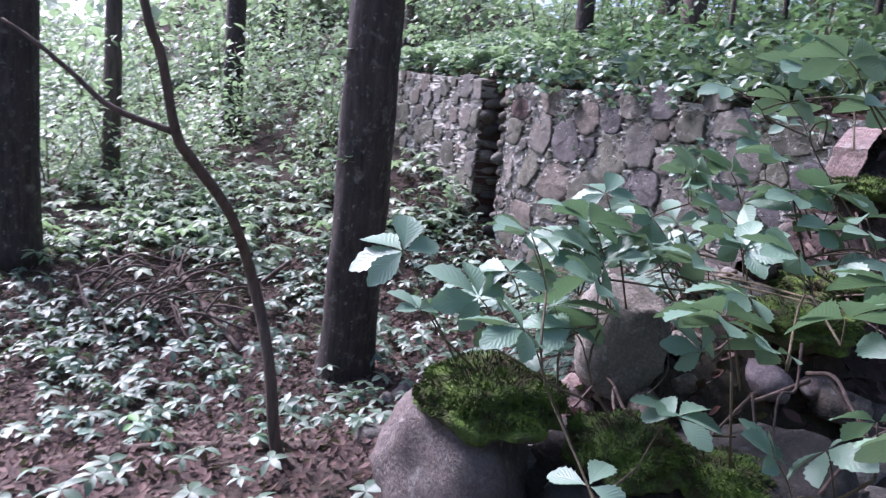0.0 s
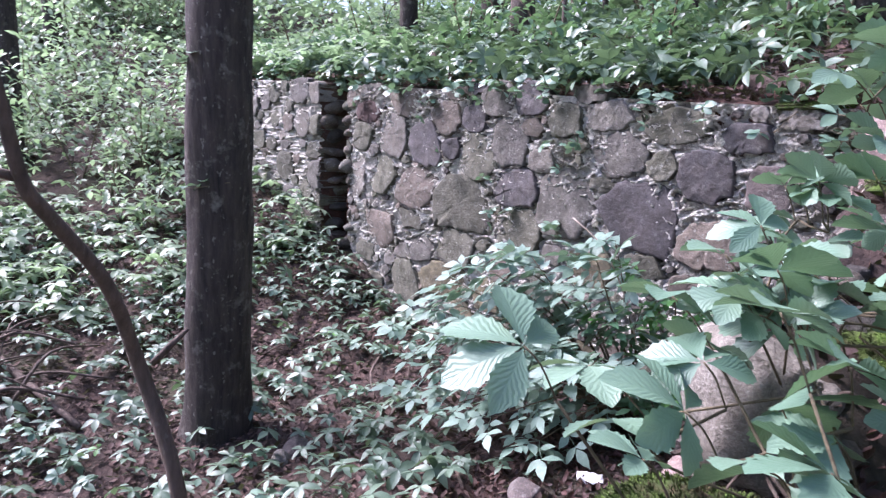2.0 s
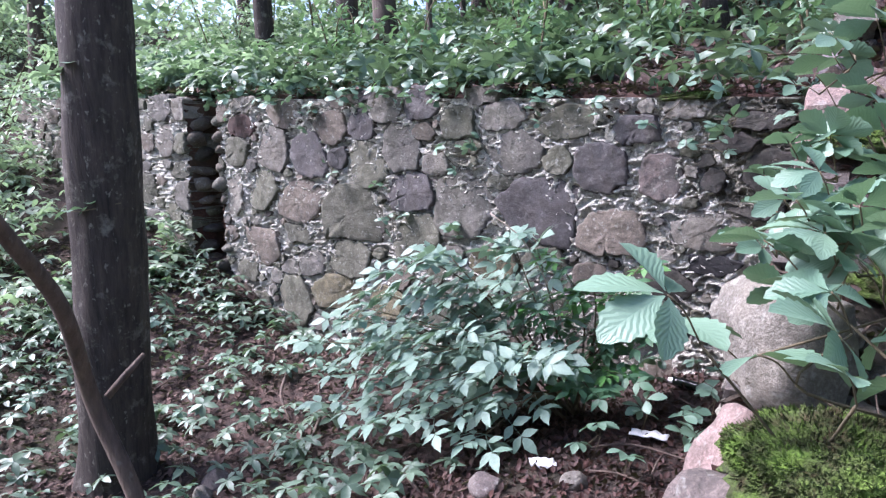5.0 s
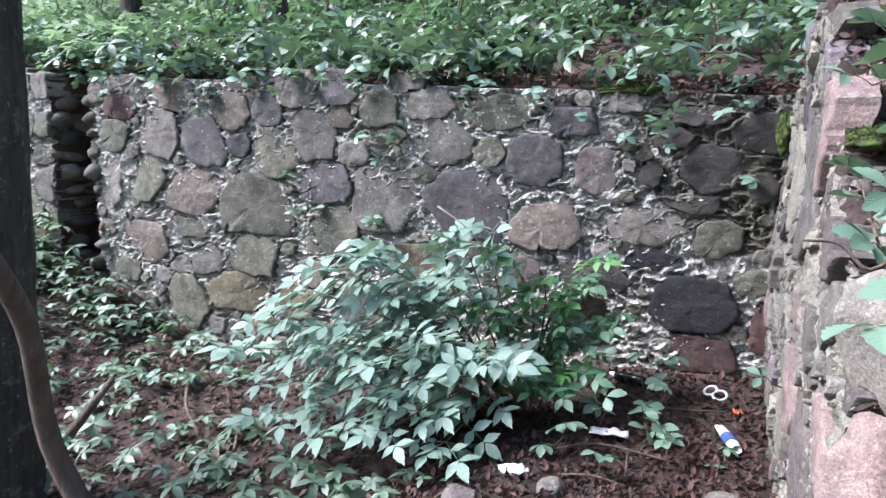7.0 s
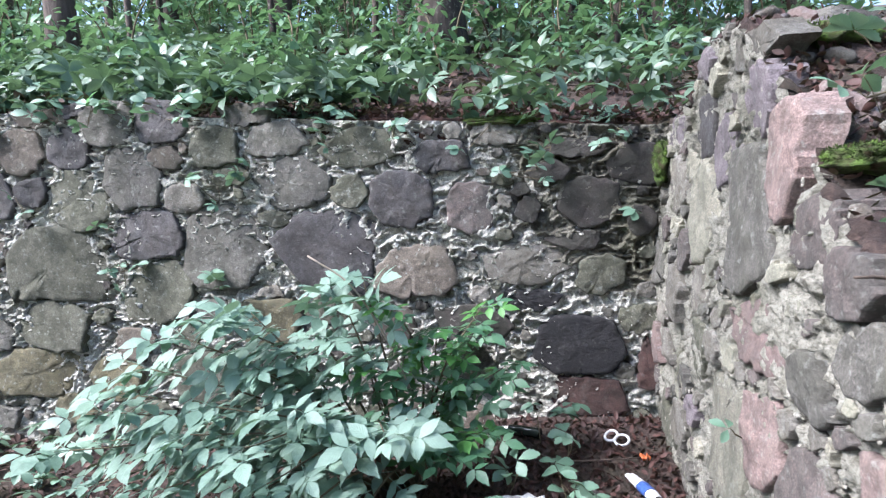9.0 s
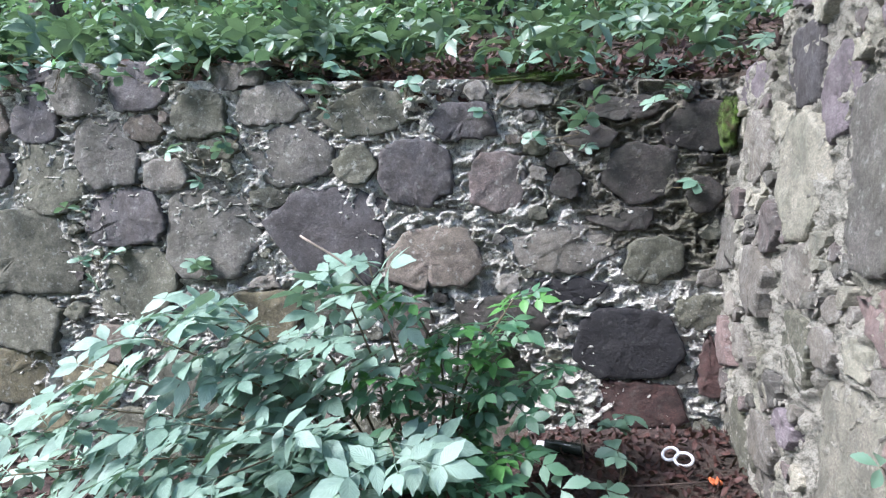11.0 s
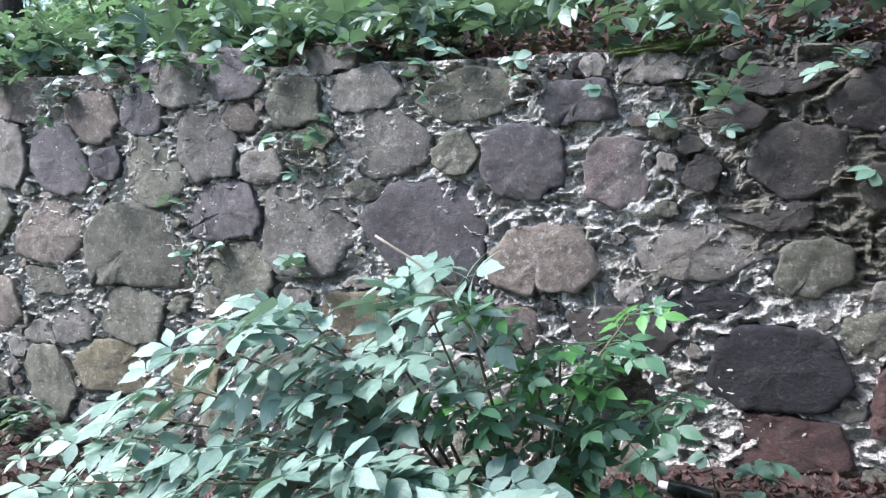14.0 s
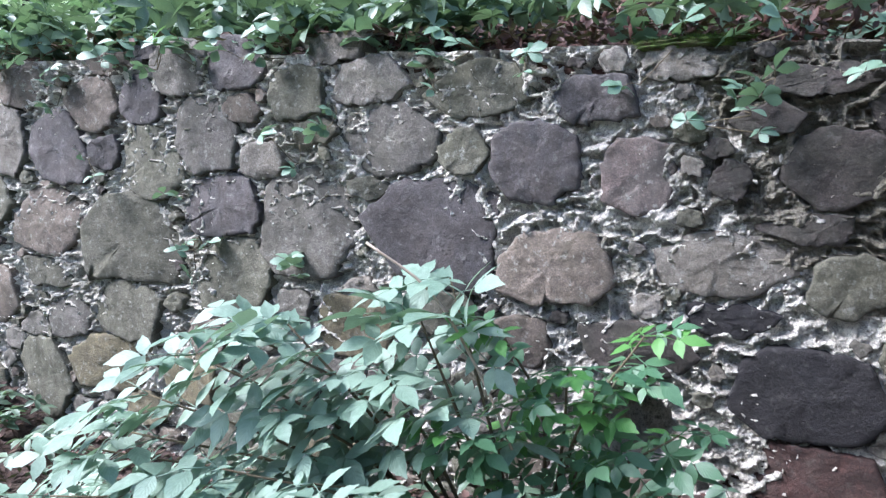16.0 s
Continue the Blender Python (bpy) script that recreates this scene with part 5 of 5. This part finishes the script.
# ---- loose stones on the ground ----
for x, y, s, tone, seed in ((-2.5, 1.55, 0.1, "r", 51), (-2.42, 1.42, 0.08, "l", 52), (-1.4, 1.0, 0.12, "g", 53), (-0.62, 1.9, 0.07, "l", 54), (-0.3, 2.55, 0.05, "r", 55),
                            (-0.9, 1.7, 0.09, "r", 56), (-0.05, 2.0, 0.08, "l", 57), (-2.0, 1.2, 0.06, "g", 58)):
    ob = new("loose_stone", rock_mesh("loose_stone", seed, (s, s * 0.8, s * 0.6), STONE[tone], 9, 3))
    ob.matrix_basis = pose(x, y, ground_z(x, y) + s * 0.2, 0, 0, seed * 31)
    tagged(ob, "loose broken stone half sunk in the litter", "stone", "loose stones")

# ---- rubbish in the corner ----
WHITE = plain("dirty_white_plastic", (0.75, 0.75, 0.73), 0.4)
BLUE = plain("blue_printed_foil", (0.06, 0.12, 0.36), 0.35)


def ring_piece(rx, ry, r, sides=24):
    pts = [(rx * math.cos(2 * math.pi * k / sides), ry * math.sin(2 * math.pi * k / sides), 0) for k in range(sides + 1)]
    return tube(pts, [r] * (sides + 1), 6, cap=False)


ring = tagged(new("plastic_carrier_ring"), "white plastic ring carrier lying on the soil", "plastic litter")
ring.matrix_basis = pose(-0.19, 2.97, ground_z(-0.19, 2.97) + 0.035, 28, 8, -35)
for dx, rx in ((-0.028, 0.026), (0.026, 0.032)):
    v, f, u = moved(ring_piece(rx, 0.03, 0.006), pose(dx, 0, 0))
    under("ring", mesh_of("ring", v, f, WHITE, u), ring)

can = tagged(new("squeezed_tube"), "crushed blue and white tube beside the cross wall", "litter")
can.matrix_basis = pose(-0.1, 2.64, ground_z(-0.1, 2.64) + 0.03, 0, 0, 22)


def flat_tube(y0, y1, w0, w1, h0, h1, n=10):
    v, f, u = [], [], []
    for i in range(n + 1):
        t = i / n
        w, h, y = w0 + (w1 - w0) * t, h0 + (h1 - h0) * t, y0 + (y1 - y0) * t
        for k2 in range(14):
            a = 2 * math.pi * k2 / 14
            d = 1 + 0.12 * noise.noise(Vector((math.cos(a), t * 4, math.sin(a))))
            v.append((w * math.cos(a) * d, y, h * math.sin(a) * d))
            u.append((k2 / 14, t))
    for i in range(n):
        f += [(i * 14 + k2, i * 14 + (k2 + 1) % 14, (i + 1) * 14 + (k2 + 1) % 14, (i + 1) * 14 + k2) for k2 in range(14)]
    f += [tuple(range(14)), tuple(range(n * 14 + 13, n * 14 - 1, -1))]
    return np.array(v), f, np.array(u)


for nm, a, mat, lab in (("shoulder", (0.015, 0.13, 0.027, 0.02, 0.021, 0.008), WHITE, "white end"), ("body", (-0.06, 0.015, 0.028, 0.027, 0.022, 0.021), BLUE, "blue printed body"), ("cap", (-0.12, -0.06, 0.02, 0.026, 0.018, 0.02), WHITE, "white cap")):
    v, f, u = flat_tube(*a)
    under(nm, mesh_of(nm, v, f, mat, u), can, lab)

bottle = tagged(new("small_bottle"), "small dark glass bottle with a pale cap on the soil", "bottle")
bottle.matrix_basis = pose(-0.62, 3.02, ground_z(-0.62, 3.02) + 0.03, 0, 0, 75)
v, f, u = flat_tube(-0.1, 0.05, 0.025, 0.025, 0.025, 0.025)
under("body", mesh_of("body", v, f, plain("dark_glass", (0.02, 0.025, 0.02), 0.15), u), bottle)
v, f, u = flat_tube(0.05, 0.085, 0.014, 0.013, 0.014, 0.013)
under("cap", mesh_of("cap", v, f, WHITE, u), bottle)


def scrap(x, y, w, d, mat, label, turn, seed):
    v, f, u = [], [], []
    for j in range(7):
        for i in range(9):
            a, b = i / 8 - 0.5, j / 6 - 0.5
            v.append((w * a * (1 + 0.15 * noise.noise(Vector((b * 6, seed, 0)))), d * b, 0.02 + 0.03 * noise.noise(Vector((a * 4, b * 4, seed)))))
            u.append((a, b))
    f = [(j * 9 + i, j * 9 + i + 1, j * 9 + i + 10, j * 9 + i + 9) for j in range(6) for i in range(8)]
    ob = new("paper_scrap", mesh_of("paper_scrap", v, f, mat, u))
    md = ob.modifiers.new("thickness", "SOLIDIFY")
    md.thickness = 0.002
    ob.matrix_basis = pose(x, y, ground_z(x, y) + 0.015, 0, 0, turn)
    tagged(ob, label, "litter")


scrap(-0.55, 2.42, 0.16, 0.07, WHITE, "crumpled dirty white paper scrap on the litter", 10, 3)
scrap(-0.8, 1.95, 0.1, 0.08, WHITE, "torn whitish plastic scrap on the forest floor", 40, 5)
scrap(-0.08, 2.83, 0.04, 0.03, plain("orange_scrap", (0.55, 0.14, 0.04)), "tiny orange scrap beside the crushed tube", 20, 7)
